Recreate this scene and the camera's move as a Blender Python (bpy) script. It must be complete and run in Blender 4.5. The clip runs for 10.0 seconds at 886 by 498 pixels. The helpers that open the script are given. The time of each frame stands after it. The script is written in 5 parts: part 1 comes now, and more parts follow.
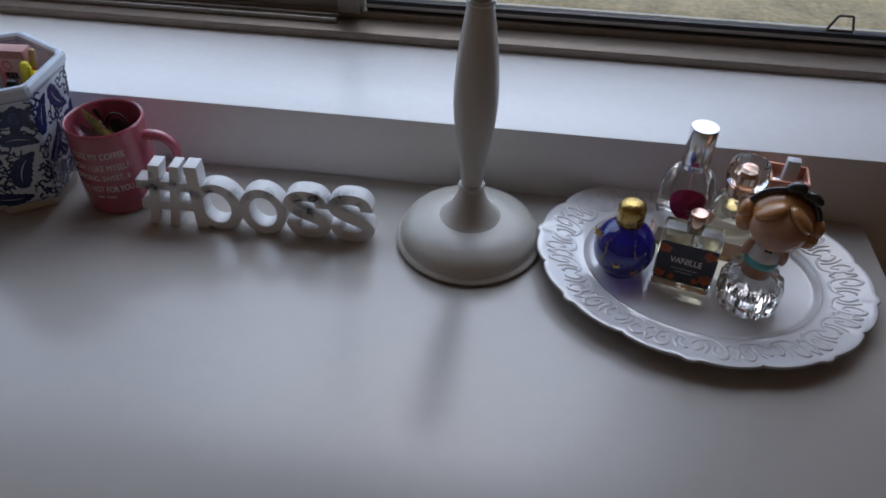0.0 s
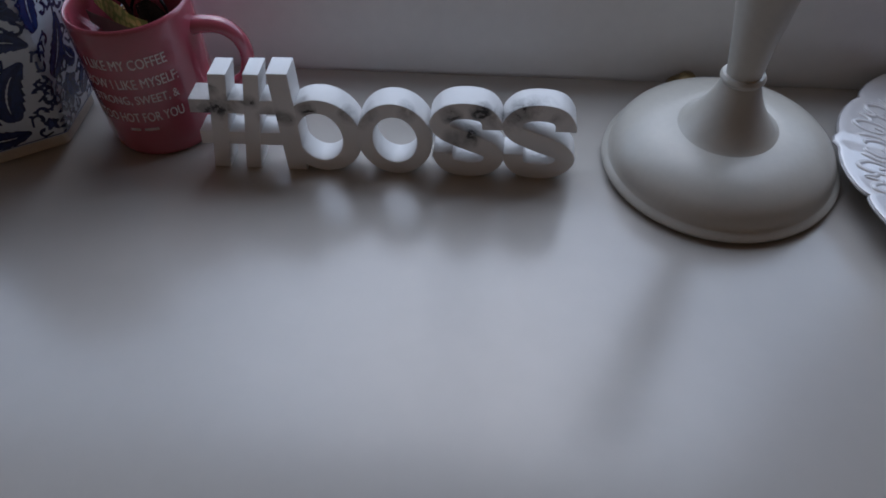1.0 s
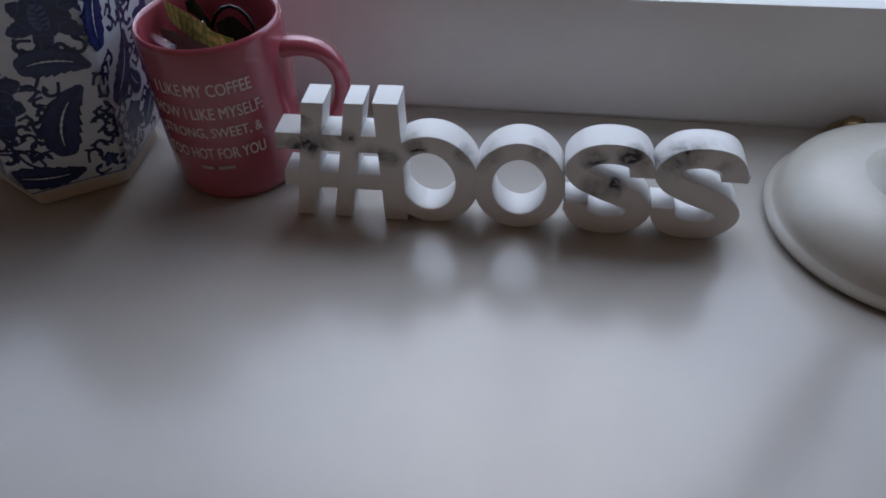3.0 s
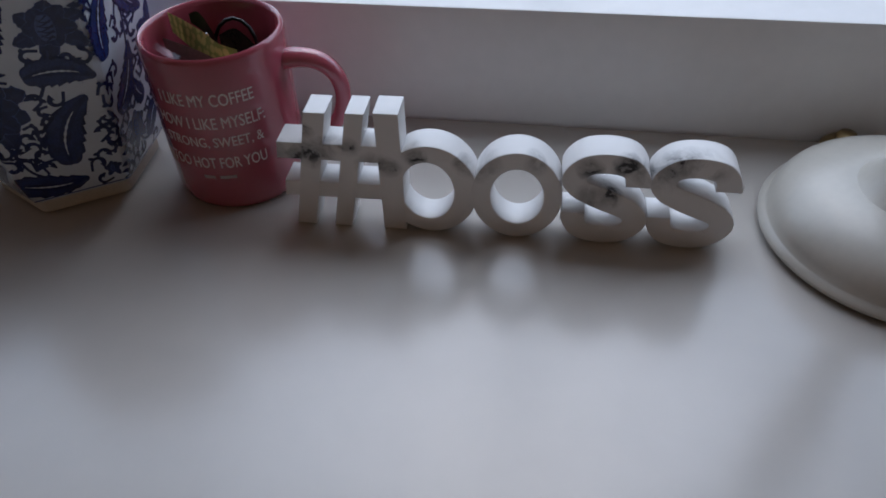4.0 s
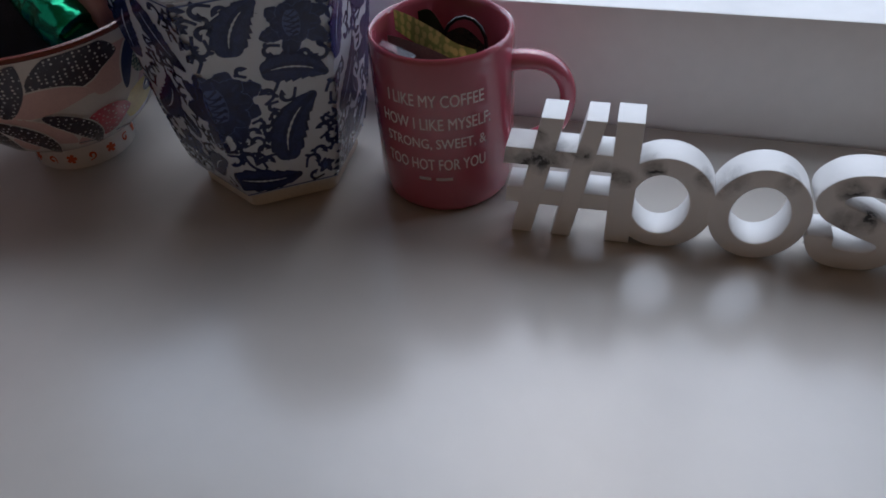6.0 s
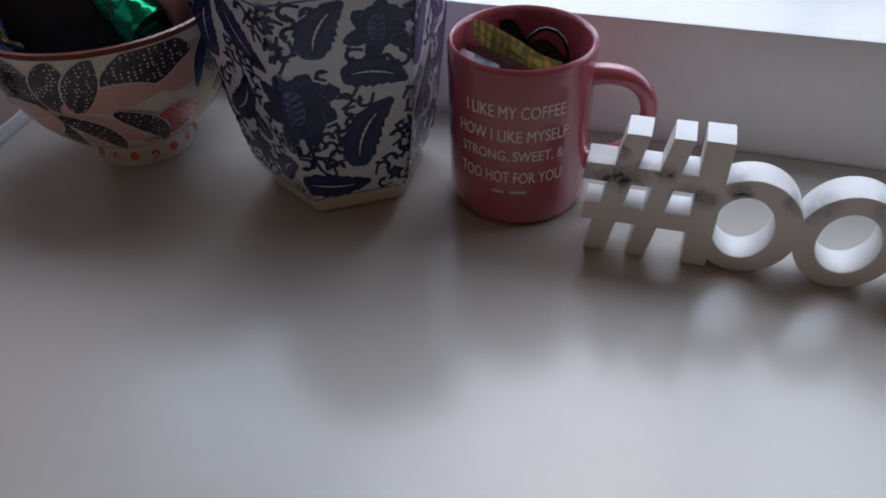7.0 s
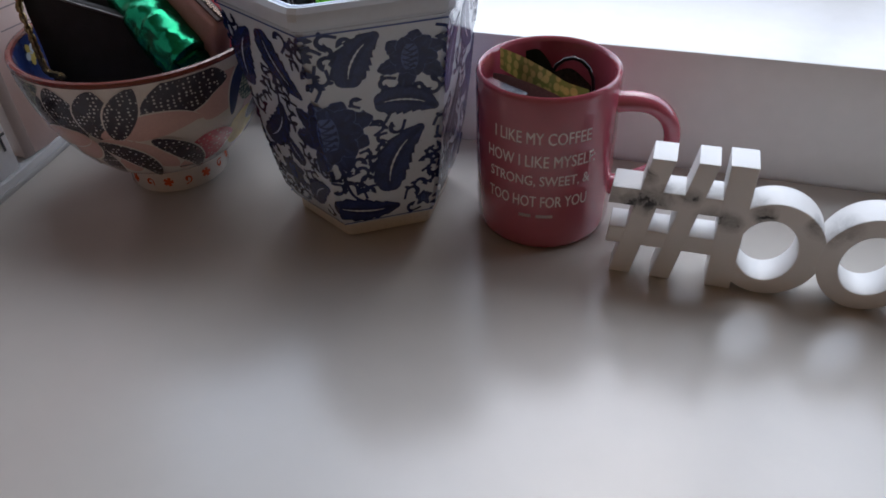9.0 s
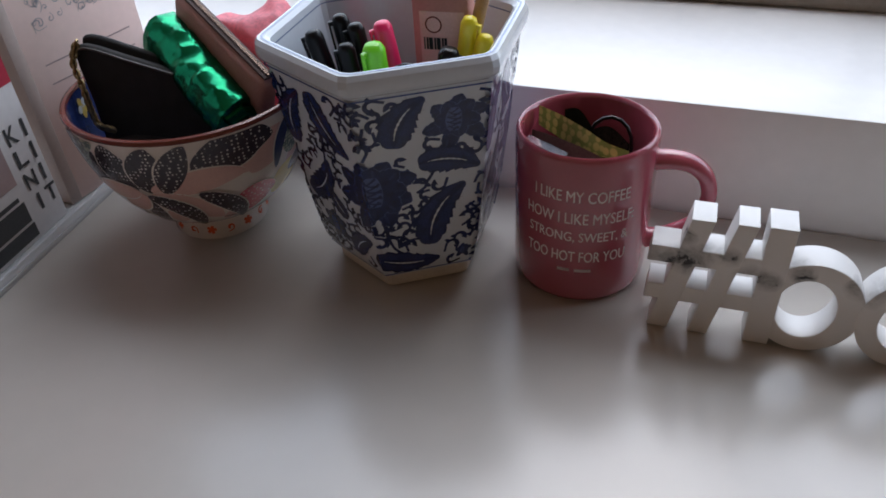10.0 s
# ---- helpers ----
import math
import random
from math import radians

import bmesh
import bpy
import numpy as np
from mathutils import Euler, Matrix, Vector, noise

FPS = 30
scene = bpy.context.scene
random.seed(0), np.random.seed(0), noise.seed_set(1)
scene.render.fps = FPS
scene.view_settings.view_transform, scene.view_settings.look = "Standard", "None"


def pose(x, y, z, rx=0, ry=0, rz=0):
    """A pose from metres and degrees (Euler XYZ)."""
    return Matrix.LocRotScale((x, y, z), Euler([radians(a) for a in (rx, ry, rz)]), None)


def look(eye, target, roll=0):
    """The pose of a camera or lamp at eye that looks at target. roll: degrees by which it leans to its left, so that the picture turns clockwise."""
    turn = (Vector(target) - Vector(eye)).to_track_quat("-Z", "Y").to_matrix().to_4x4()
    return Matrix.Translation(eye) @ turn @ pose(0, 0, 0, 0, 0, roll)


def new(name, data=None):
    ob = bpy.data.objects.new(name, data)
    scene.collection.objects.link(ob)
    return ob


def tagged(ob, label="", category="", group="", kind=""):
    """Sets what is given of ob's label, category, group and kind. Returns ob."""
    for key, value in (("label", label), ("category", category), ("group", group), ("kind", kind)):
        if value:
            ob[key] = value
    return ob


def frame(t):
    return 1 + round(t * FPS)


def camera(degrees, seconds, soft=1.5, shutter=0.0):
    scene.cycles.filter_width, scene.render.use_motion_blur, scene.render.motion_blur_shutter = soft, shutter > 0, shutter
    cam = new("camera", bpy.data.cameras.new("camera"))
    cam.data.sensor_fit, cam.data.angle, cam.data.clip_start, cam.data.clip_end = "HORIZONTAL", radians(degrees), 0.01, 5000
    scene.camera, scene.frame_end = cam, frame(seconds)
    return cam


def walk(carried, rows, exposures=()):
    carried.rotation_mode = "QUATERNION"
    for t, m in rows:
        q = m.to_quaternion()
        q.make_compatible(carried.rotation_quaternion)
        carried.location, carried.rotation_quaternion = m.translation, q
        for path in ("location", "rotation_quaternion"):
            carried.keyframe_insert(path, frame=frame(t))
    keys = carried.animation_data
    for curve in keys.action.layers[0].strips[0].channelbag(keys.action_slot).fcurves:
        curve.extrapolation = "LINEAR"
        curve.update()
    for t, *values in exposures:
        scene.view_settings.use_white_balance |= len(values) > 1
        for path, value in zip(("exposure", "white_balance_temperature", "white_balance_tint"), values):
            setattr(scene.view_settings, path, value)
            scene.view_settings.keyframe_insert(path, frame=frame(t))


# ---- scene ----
cam = camera(61.0, 10.0, soft=1.7, shutter=0.0)
# seconds, eye, target, roll; z = 0 is the desk top
PATH = [
    (0, (0.3845, -0.5775, 0.5060), (0.3380, -0.2010, 0.1803), 1.28),
    (0.5, (0.3307, -0.4699, 0.4413), (0.2736, -0.1182, 0.0905), -0.52),
    (1, (0.2083, -0.3662, 0.3403), (0.1594, -0.0350, -0.0311), -2.78),
    (1.5, (0.1517, -0.3303, 0.2907), (0.1025, -0.0055, -0.0862), -3.55),
    (2, (0.1501, -0.3149, 0.2750), (0.0798, 0.0276, -0.0824), -3.86),
    (2.5, (0.1428, -0.3081, 0.2814), (0.0736, 0.0436, -0.0672), -3.20),
    (4, (0.1419, -0.3172, 0.2834), (0.0765, 0.0459, -0.0541), -2.26),
    (4.5, (0.1372, -0.3142, 0.2790), (0.0725, 0.0514, -0.0560), -2.11),
    (5, (0.1181, -0.3098, 0.2807), (0.0536, 0.0483, -0.0621), -1.96),
    (5.5, (0.0919, -0.3134, 0.2820), (0.0008, 0.0401, -0.0596), -3.49),
    (6, (0.0609, -0.3169, 0.2805), (-0.0533, 0.0351, -0.0557), -4.27),
    (7.5, (0.0256, -0.3204, 0.2752), (-0.1014, 0.0366, -0.0509), -2.45),
    (8, (0.0245, -0.3243, 0.2846), (-0.1044, 0.0360, -0.0373), -2.54),
    (8.5, (0.0253, -0.3304, 0.2843), (-0.1032, 0.0332, -0.0340), -2.60),
    (9, (0.0224, -0.3319, 0.2792), (-0.1114, 0.0337, -0.0345), -3.02),
    (9.5, (0.0186, -0.3207, 0.2793), (-0.1178, 0.0444, -0.0339), -2.99),
    (10, (0.0088, -0.3300, 0.3018), (-0.1374, 0.0386, -0.0029), -3.70),
]
# seconds, stops, kelvin, tint: the clip's camera brightens and warms its picture on the way
EXPOSURES = [(0.0, -0.86, 5900, 14), (1.0, -0.93, 5850, 14), (2.0, -0.95, 5890, 14), (2.5, -0.72, 5940, 14), (4.5, -0.66, 6030, 14), (6.5, -0.46, 6160, 14), (8.5, -0.15, 6300, 14), (10.0, -0.17, 6500, 14)]
walk(cam, [(t, look(eye, target, roll)) for t, eye, target, roll in PATH], EXPOSURES)


# ---- world, sun, light ----
world = bpy.data.worlds.new("sky")
scene.world = world
world.use_nodes = True
wn = world.node_tree.nodes
sky = wn.new("ShaderNodeTexSky")
sky.sky_type = "NISHITA"
sky.sun_disc = False
sky.sun_elevation, sky.sun_rotation = radians(57), radians(0)
sky.air_density, sky.dust_density = 1.3, 2.5
world.node_tree.links.new(sky.outputs[0], wn["Background"].inputs[0])
wn["Background"].inputs[1].default_value = 0.15

sun_data = bpy.data.lights.new("sun", "SUN")
sun_data.energy, sun_data.angle, sun_data.color = 1.25, radians(46), (0.88, 0.93, 1.0)
sun = new("sun", sun_data)
sun.matrix_world = look((0.0, 1.0, 1.55), (0, 0, 0))

# the sky's light in the window's opening
win_data = bpy.data.lights.new("window_light", "AREA")
win_data.shape, win_data.size, win_data.size_y = "RECTANGLE", 1.80, 0.88
win_data.energy, win_data.color = 12.0, (0.72, 0.855, 1.0)
win_light = new("window_light", win_data)
win_light.matrix_world = look((-0.22, 0.298, 0.612), (-0.22, -0.6, 0.612))

# ---- materials ----
def mat(name, color, rough=0.5, metal=0.0, vary=0.06, scale=40.0, bump=0.0, bump_scale=300.0, trans=0.0, ior=1.5, coat=0.0, rvary=0.08, emit=0.0):
    m = bpy.data.materials.new(name)
    m.use_nodes = True
    n, l = m.node_tree.nodes, m.node_tree.links
    p = n["Principled BSDF"]
    p.inputs["Roughness"].default_value = rough
    p.inputs["Metallic"].default_value = metal
    p.inputs["IOR"].default_value = ior
    p.inputs["Transmission Weight"].default_value = trans
    p.inputs["Coat Weight"].default_value = coat
    p.inputs["Coat Roughness"].default_value = 0.06
    co = n.new("ShaderNodeTexCoord")
    big, fine = n.new("ShaderNodeTexNoise"), n.new("ShaderNodeTexNoise")
    big.inputs["Scale"].default_value, fine.inputs["Scale"].default_value = scale, scale * 9
    big.inputs["Detail"].default_value = 4
    l.new(co.outputs["Object"], big.inputs["Vector"])
    l.new(co.outputs["Object"], fine.inputs["Vector"])
    add = n.new("ShaderNodeMath")
    add.operation = "ADD"
    l.new(big.outputs["Fac"], add.inputs[0])
    l.new(fine.outputs["Fac"], add.inputs[1])
    rng = n.new("ShaderNodeMapRange")
    rng.inputs[1].default_value, rng.inputs[2].default_value = 0.6, 1.4
    rng.inputs[3].default_value, rng.inputs[4].default_value = 1 - vary, 1 + vary
    l.new(add.outputs[0], rng.inputs[0])
    mul = n.new("ShaderNodeVectorMath")
    mul.operation = "SCALE"
    mul.inputs[0].default_value = color
    l.new(rng.outputs[0], mul.inputs["Scale"])
    l.new(mul.outputs[0], p.inputs["Base Color"])
    rr = n.new("ShaderNodeMapRange")
    rr.inputs[1].default_value, rr.inputs[2].default_value = 0.3, 0.7
    rr.inputs[3].default_value, rr.inputs[4].default_value = max(0.0, rough * (1 - rvary)), min(1.0, rough * (1 + rvary))
    l.new(big.outputs["Fac"], rr.inputs[0])
    l.new(rr.outputs[0], p.inputs["Roughness"])
    if bump:
        bn, bt = n.new("ShaderNodeBump"), n.new("ShaderNodeTexNoise")
        bt.inputs["Scale"].default_value = bump_scale
        bt.inputs["Detail"].default_value = 3
        bn.inputs["Strength"].default_value, bn.inputs["Distance"].default_value = bump, 0.001
        l.new(co.outputs["Object"], bt.inputs["Vector"])
        l.new(bt.outputs["Fac"], bn.inputs["Height"])
        l.new(bn.outputs[0], p.inputs["Normal"])
    return m


def dotted(name, base, dot, scale, size, rough=0.2):
    """A glaze with small round dots of another colour."""
    m = mat(name, base, rough, vary=0.0, coat=0.3)
    n, l = m.node_tree.nodes, m.node_tree.links
    p = n["Principled BSDF"]
    co, v, r, mix = n.new("ShaderNodeTexCoord"), n.new("ShaderNodeTexVoronoi"), n.new("ShaderNodeMapRange"), n.new("ShaderNodeMix")
    v.inputs["Scale"].default_value, v.inputs["Randomness"].default_value = scale, 0.35
    l.new(co.outputs["Object"], v.inputs["Vector"])
    l.new(v.outputs["Distance"], r.inputs[0])
    r.inputs[1].default_value, r.inputs[2].default_value = size, size * 1.25
    mix.data_type = "RGBA"
    l.new(r.outputs[0], mix.inputs[0])
    mix.inputs[6].default_value, mix.inputs[7].default_value = (*dot, 1), (*base, 1)
    l.new(mix.outputs[2], p.inputs["Base Color"])
    return m


VEINS = [(-0.003, 0.050, 0.006), (0.004, 0.048, 0.006), (0.014, 0.049, 0.008), (0.023, 0.051, 0.007), (0.012, 0.062, 0.006), (0.034, 0.056, 0.006), (0.045, 0.043, 0.007), (0.054, 0.044, 0.006), (0.070, 0.052, 0.006), (0.098, 0.046, 0.006), (0.107, 0.046, 0.008), (0.134, 0.049, 0.006), (0.162, 0.051, 0.006), (0.164, 0.031, 0.008), (0.173, 0.034, 0.008), (0.181, 0.052, 0.007), (0.189, 0.046, 0.006), (0.197, 0.047, 0.010), (0.204, 0.052, 0.010), (0.213, 0.056, 0.009), (0.222, 0.055, 0.008), (0.227, 0.050, 0.006)]


def marble(name):
    m = mat(name, (0.72, 0.71, 0.70), 0.42, vary=0.03, bump=0.05, bump_scale=500)
    n, l = m.node_tree.nodes, m.node_tree.links
    p = n["Principled BSDF"]
    co = n.new("ShaderNodeTexCoord")
    off = n.new("ShaderNodeVectorMath")
    off.inputs[1].default_value = (0.137, 0.05, 0.071)
    l.new(co.outputs["Object"], off.inputs[0])
    warp = n.new("ShaderNodeTexNoise")
    warp.inputs["Scale"].default_value, warp.inputs["Detail"].default_value = 30, 6
    l.new(off.outputs[0], warp.inputs["Vector"])
    mixv = n.new("ShaderNodeVectorMath")
    mixv.operation = "MULTIPLY_ADD"
    mixv.inputs[1].default_value = (0.035, 0.035, 0.035)
    l.new(warp.outputs["Color"], mixv.inputs[0])
    l.new(off.outputs[0], mixv.inputs[2])
    vein = n.new("ShaderNodeTexNoise")
    vein.inputs["Scale"].default_value, vein.inputs["Detail"].default_value, vein.inputs["Roughness"].default_value = 22, 6, 0.66
    l.new(mixv.outputs[0], vein.inputs["Vector"])
    sub, ab = n.new("ShaderNodeMath"), n.new("ShaderNodeMath")
    sub.operation, ab.operation = "SUBTRACT", "ABSOLUTE"
    sub.inputs[1].default_value = 0.545
    l.new(vein.outputs["Fac"], sub.inputs[0])
    l.new(sub.outputs[0], ab.inputs[0])
    thin = n.new("ShaderNodeMapRange")
    thin.inputs[1].default_value, thin.inputs[2].default_value = 0.016, 0.065
    thin.inputs[3].default_value, thin.inputs[4].default_value = 1.0, 0.0
    l.new(ab.outputs[0], thin.inputs[0])
    # where the stone's dark veins gather: x, z, reach
    flat = n.new("ShaderNodeVectorMath")
    flat.operation = "MULTIPLY"
    flat.inputs[1].default_value = (1, 0.9, 1)
    warped = n.new("ShaderNodeVectorMath")
    warped.operation = "MULTIPLY_ADD"
    warped.inputs[1].default_value = (0.016, 0.016, 0.016)
    warped.inputs[2].default_value = (-0.008, -0.008, -0.008)
    l.new(warp.outputs["Color"], warped.inputs[0])
    shift = n.new("ShaderNodeVectorMath")
    l.new(co.outputs["Object"], shift.inputs[0])
    l.new(warped.outputs[0], shift.inputs[1])
    l.new(shift.outputs[0], flat.inputs[0])
    last = None
    for x, z, reach in VEINS:
        dist, fade, top = n.new("ShaderNodeVectorMath"), n.new("ShaderNodeMapRange"), n.new("ShaderNodeMath")
        dist.operation, top.operation = "DISTANCE", "MAXIMUM"
        top.inputs[1].default_value = 0.0
        dist.inputs[1].default_value = (x, 0.0, z)
        l.new(flat.outputs[0], dist.inputs[0])
        fade.inputs[1].default_value, fade.inputs[2].default_value = reach * 0.55, reach * 1.35
        fade.inputs[3].default_value, fade.inputs[4].default_value = 1.0, 0.03
        l.new(dist.outputs["Value"], fade.inputs[0])
        l.new(fade.outputs[0], top.inputs[0])
        if last:
            l.new(last.outputs[0], top.inputs[1])
        last = top
    pr = last
    wash = n.new("ShaderNodeMapRange")
    wash.inputs[1].default_value, wash.inputs[2].default_value = 0.0, 0.20
    wash.inputs[3].default_value, wash.inputs[4].default_value = 0.75, 0.0
    l.new(ab.outputs[0], wash.inputs[0])
    both = n.new("ShaderNodeMath")
    both.operation = "MAXIMUM"
    l.new(thin.outputs[0], both.inputs[0])
    l.new(wash.outputs[0], both.inputs[1])
    mul = n.new("ShaderNodeMath")
    mul.operation = "MULTIPLY"
    l.new(both.outputs[0], mul.inputs[0])
    l.new(pr.outputs[0], mul.inputs[1])
    mix = n.new("ShaderNodeMix")
    mix.data_type = "RGBA"
    mix.inputs[6].default_value, mix.inputs[7].default_value = (0.76, 0.755, 0.75, 1), (0.035, 0.037, 0.042, 1)
    l.new(mul.outputs[0], mix.inputs[0])
    l.new(mix.outputs[2], p.inputs["Base Color"])
    return m


M_desk = mat("desk_laminate", (0.475, 0.447, 0.410), 0.25, rvary=0.0, vary=0.025, scale=6, bump=0.02, bump_scale=700, ior=1.65)
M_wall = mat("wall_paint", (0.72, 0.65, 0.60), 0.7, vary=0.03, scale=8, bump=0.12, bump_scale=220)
# brown of the unseen room and its floor, set for warm, dim bounce light
M_warm = mat("room_bounce_brown", (0.42, 0.26, 0.145), 0.8, vary=0.05, scale=3)
M_floor = mat("carpet", (0.30, 0.22, 0.15), 0.95, vary=0.1, scale=20, bump=0.5, bump_scale=150)
M_sill = mat("sill_gloss_paint", (0.83, 0.83, 0.83), 0.30, vary=0.03, scale=10, bump=0.05, bump_scale=120)
M_alu = mat("bronze_aluminium", (0.26, 0.22, 0.18), 0.45, metal=0.35, vary=0.15, scale=30, bump=0.1, bump_scale=400)
M_latch = mat("dark_latch_metal", (0.09, 0.08, 0.07), 0.4, metal=0.5, vary=0.2, scale=60)
M_track = mat("aluminium_track", (0.36, 0.34, 0.31), 0.4, metal=0.6, vary=0.15, scale=25)
M_black = mat("black_rubber", (0.012, 0.013, 0.018), 0.35, vary=0.2)
M_glass = mat("pane_glass", (0.97, 0.98, 0.98), 0.0, trans=1.0, vary=0.0, rvary=0)
M_candle = mat("ivory_enamel", (0.50, 0.48, 0.43), 0.32, vary=0.04, scale=25, bump=0.06, bump_scale=180)
M_dark = mat("dark_shadow_line", (0.05, 0.05, 0.05), 0.6)
M_pink = mat("pink_glaze", (0.37, 0.076, 0.108), 0.14, vary=0.03, scale=30, coat=0.8)
M_white_ink = mat("white_print", (0.80, 0.72, 0.72), 0.4, vary=0.03)
M_porc = mat("porcelain_glaze", (0.56, 0.61, 0.67), 0.12, vary=0.04, scale=30, coat=0.4)
M_bisque = mat("unglazed_foot", (0.55, 0.50, 0.42), 0.7, vary=0.12, scale=60, bump=0.2)
M_cobalt = mat("cobalt_dark", (0.010, 0.019, 0.085), 0.14, vary=0.55, scale=160, coat=0.1)
M_cobalt3 = mat("cobalt_mid", (0.018, 0.031, 0.115), 0.14, vary=0.5, scale=120, coat=0.1)
M_blueline = mat("pale_blue_line", (0.22, 0.27, 0.42), 0.14, vary=0.3, scale=160, coat=0.4)
M_cobalt2 = mat("cobalt_wash", (0.050, 0.085, 0.25), 0.14, vary=0.5, scale=220, coat=0.4)
M_marble = marble("white_marble")
M_tray = mat("white_tray_enamel", (0.74, 0.73, 0.74), 0.12, vary=0.03, scale=20, coat=0.9, bump=0.04, bump_scale=150)
M_traygrey = mat("worn_tray_edge", (0.35, 0.34, 0.34), 0.4, metal=0.5, vary=0.2, scale=80)
M_grass = mat("dry_grass", (0.60, 0.49, 0.27), 0.95, vary=0.45, scale=3.0, bump=0.6, bump_scale=30)


# ---- helpers for meshes ----
def part(name, bm, material, parent=None, label="", smooth=True, sharp=35):
    me = bpy.data.meshes.new(name)
    bmesh.ops.recalc_face_normals(bm, faces=bm.faces)
    bm.to_mesh(me)
    bm.free()
    mats = material if isinstance(material, (list, tuple)) else [material]
    for m in mats:
        me.materials.append(m)
    if smooth:
        me.shade_smooth()
        me.set_sharp_from_angle(angle=radians(sharp))
    ob = new(name, me)
    if parent:
        ob.parent = parent
    if label:
        tagged(ob, label)
    return ob


def thing(name, x, y, z, label, category, rz=0.0, group=""):
    ob = new(name)
    ob.empty_display_size = 0.02
    ob.matrix_basis = pose(x, y, z, 0, 0, rz)
    return tagged(ob, label, category, group)


def place(ob, x, y, z, rx=0, ry=0, rz=0):
    ob.matrix_basis = pose(x, y, z, rx, ry, rz)
    return ob


def lathe(profile, seg=72, bm=None, cx=0.0, cy=0.0):
    bm = bm or bmesh.new()
    rings = []
    for r, z in profile:
        if r < 1e-6:
            rings.append([bm.verts.new((cx, cy, z))])
        else:
            rings.append([bm.verts.new((cx + r * math.cos(2 * math.pi * k / seg), cy + r * math.sin(2 * math.pi * k / seg), z)) for k in range(seg)])
    for a, b in zip(rings, rings[1:]):
        for k in range(seg):
            q = (k + 1) % seg
            if len(a) == 1 and len(b) > 1:
                bm.faces.new((a[0], b[k], b[q]))
            elif len(b) == 1 and len(a) > 1:
                bm.faces.new((a[k], a[q], b[0]))
            elif len(a) > 1:
                bm.faces.new((a[k], a[q], b[q], b[k]))
    return bm


def spline(points, steps=6):
    """Points along a smooth curve through the given points."""
    pts = [Vector(p) for p in points]
    out = []
    for k in range(len(pts) - 1):
        p0, p1, p2, p3 = pts[max(k - 1, 0)], pts[k], pts[k + 1], pts[min(k + 2, len(pts) - 1)]
        for s in range(steps):
            t = s / steps
            out.append(0.5 * (2 * p1 + (p2 - p0) * t + (2 * p0 - 5 * p1 + 4 * p2 - p3) * t * t + (3 * p1 - p0 - 3 * p2 + p3) * t ** 3))
    return out + [pts[-1]]


def box(x0, x1, y0, y1, z0, z1, bevel=0.0, bm=None, segs=2):
    bm2 = bmesh.new()
    bmesh.ops.create_cube(bm2, size=1)
    for v in bm2.verts:
        v.co = Vector(((x0 + x1) / 2 + v.co.x * (x1 - x0), (y0 + y1) / 2 + v.co.y * (y1 - y0), (z0 + z1) / 2 + v.co.z * (z1 - z0)))
    if bevel:
        bmesh.ops.bevel(bm2, geom=bm2.edges[:], offset=bevel, segments=segs, profile=0.5, affect="EDGES")
    return merge(bm, bm2) if bm else bm2


def merge(bm, other, m=None):
    me = bpy.data.meshes.new("joined")
    other.to_mesh(me)
    other.free()
    if m is not None:
        me.transform(m)
    bm.from_mesh(me)
    bpy.data.meshes.remove(me)
    return bm


def tube(points, radius, seg=10, bm=None, flat=1.0, closed=False):
    """A round bar along points; radius: a number or one for each point; flat: how much thinner it is across."""
    bm = bm or bmesh.new()
    pts = [Vector(p) for p in points]
    n = len(pts)
    rad = radius if isinstance(radius, (list, tuple)) else [radius] * n
    rings, side = [], None
    for k, p in enumerate(pts):
        a, b = (pts[(k - 1) % n], pts[(k + 1) % n]) if closed else (pts[max(k - 1, 0)], pts[min(k + 1, n - 1)])
        d = (b - a).normalized()
        if side is None:
            side = d.cross(Vector((0, 1, 0)) if abs(d.y) < 0.9 else Vector((1, 0, 0))).normalized()
        side = (side - d * side.dot(d)).normalized()
        up = d.cross(side)
        rings.append([bm.verts.new(p + rad[k] * (math.cos(2 * math.pi * j / seg) * side + flat * math.sin(2 * math.pi * j / seg) * up)) for j in range(seg)])
    for k in range(n if closed else n - 1):
        a, b = rings[k], rings[(k + 1) % n]
        for j in range(seg):
            q = (j + 1) % seg
            bm.faces.new((a[j], a[q], b[q], b[j]))
    if not closed:
        bm.faces.new(rings[0])
        bm.faces.new(rings[-1])
    return bm


def outline(loops, depth, bevel=0.0006):
    """A slab of that depth with the given outlines (holes lie inside) in x and z; its front is at y = 0."""
    cu = bpy.data.curves.new("outline", "CURVE")
    cu.dimensions, cu.fill_mode = "2D", "BOTH"
    cu.extrude, cu.bevel_depth, cu.bevel_resolution, cu.offset = depth / 2 - bevel, bevel, 2, -bevel
    for loop in loops:
        s = cu.splines.new("POLY")
        s.points.add(len(loop) - 1)
        for q, (x, z) in zip(s.points, loop):
            q.co = (x, z, 0, 1)
        s.use_cyclic_u = True
    ob = bpy.data.objects.new("outline", cu)
    me = bpy.data.meshes.new_from_object(ob)
    me.transform(Matrix.Translation((0, depth / 2, 0)) @ Matrix.Rotation(radians(90), 4, "X"))
    bm = bmesh.new()
    bm.from_mesh(me)
    bpy.data.objects.remove(ob)
    bpy.data.curves.remove(cu)
    bpy.data.meshes.remove(me)
    bmesh.ops.remove_doubles(bm, verts=bm.verts, dist=1e-6)
    return bm


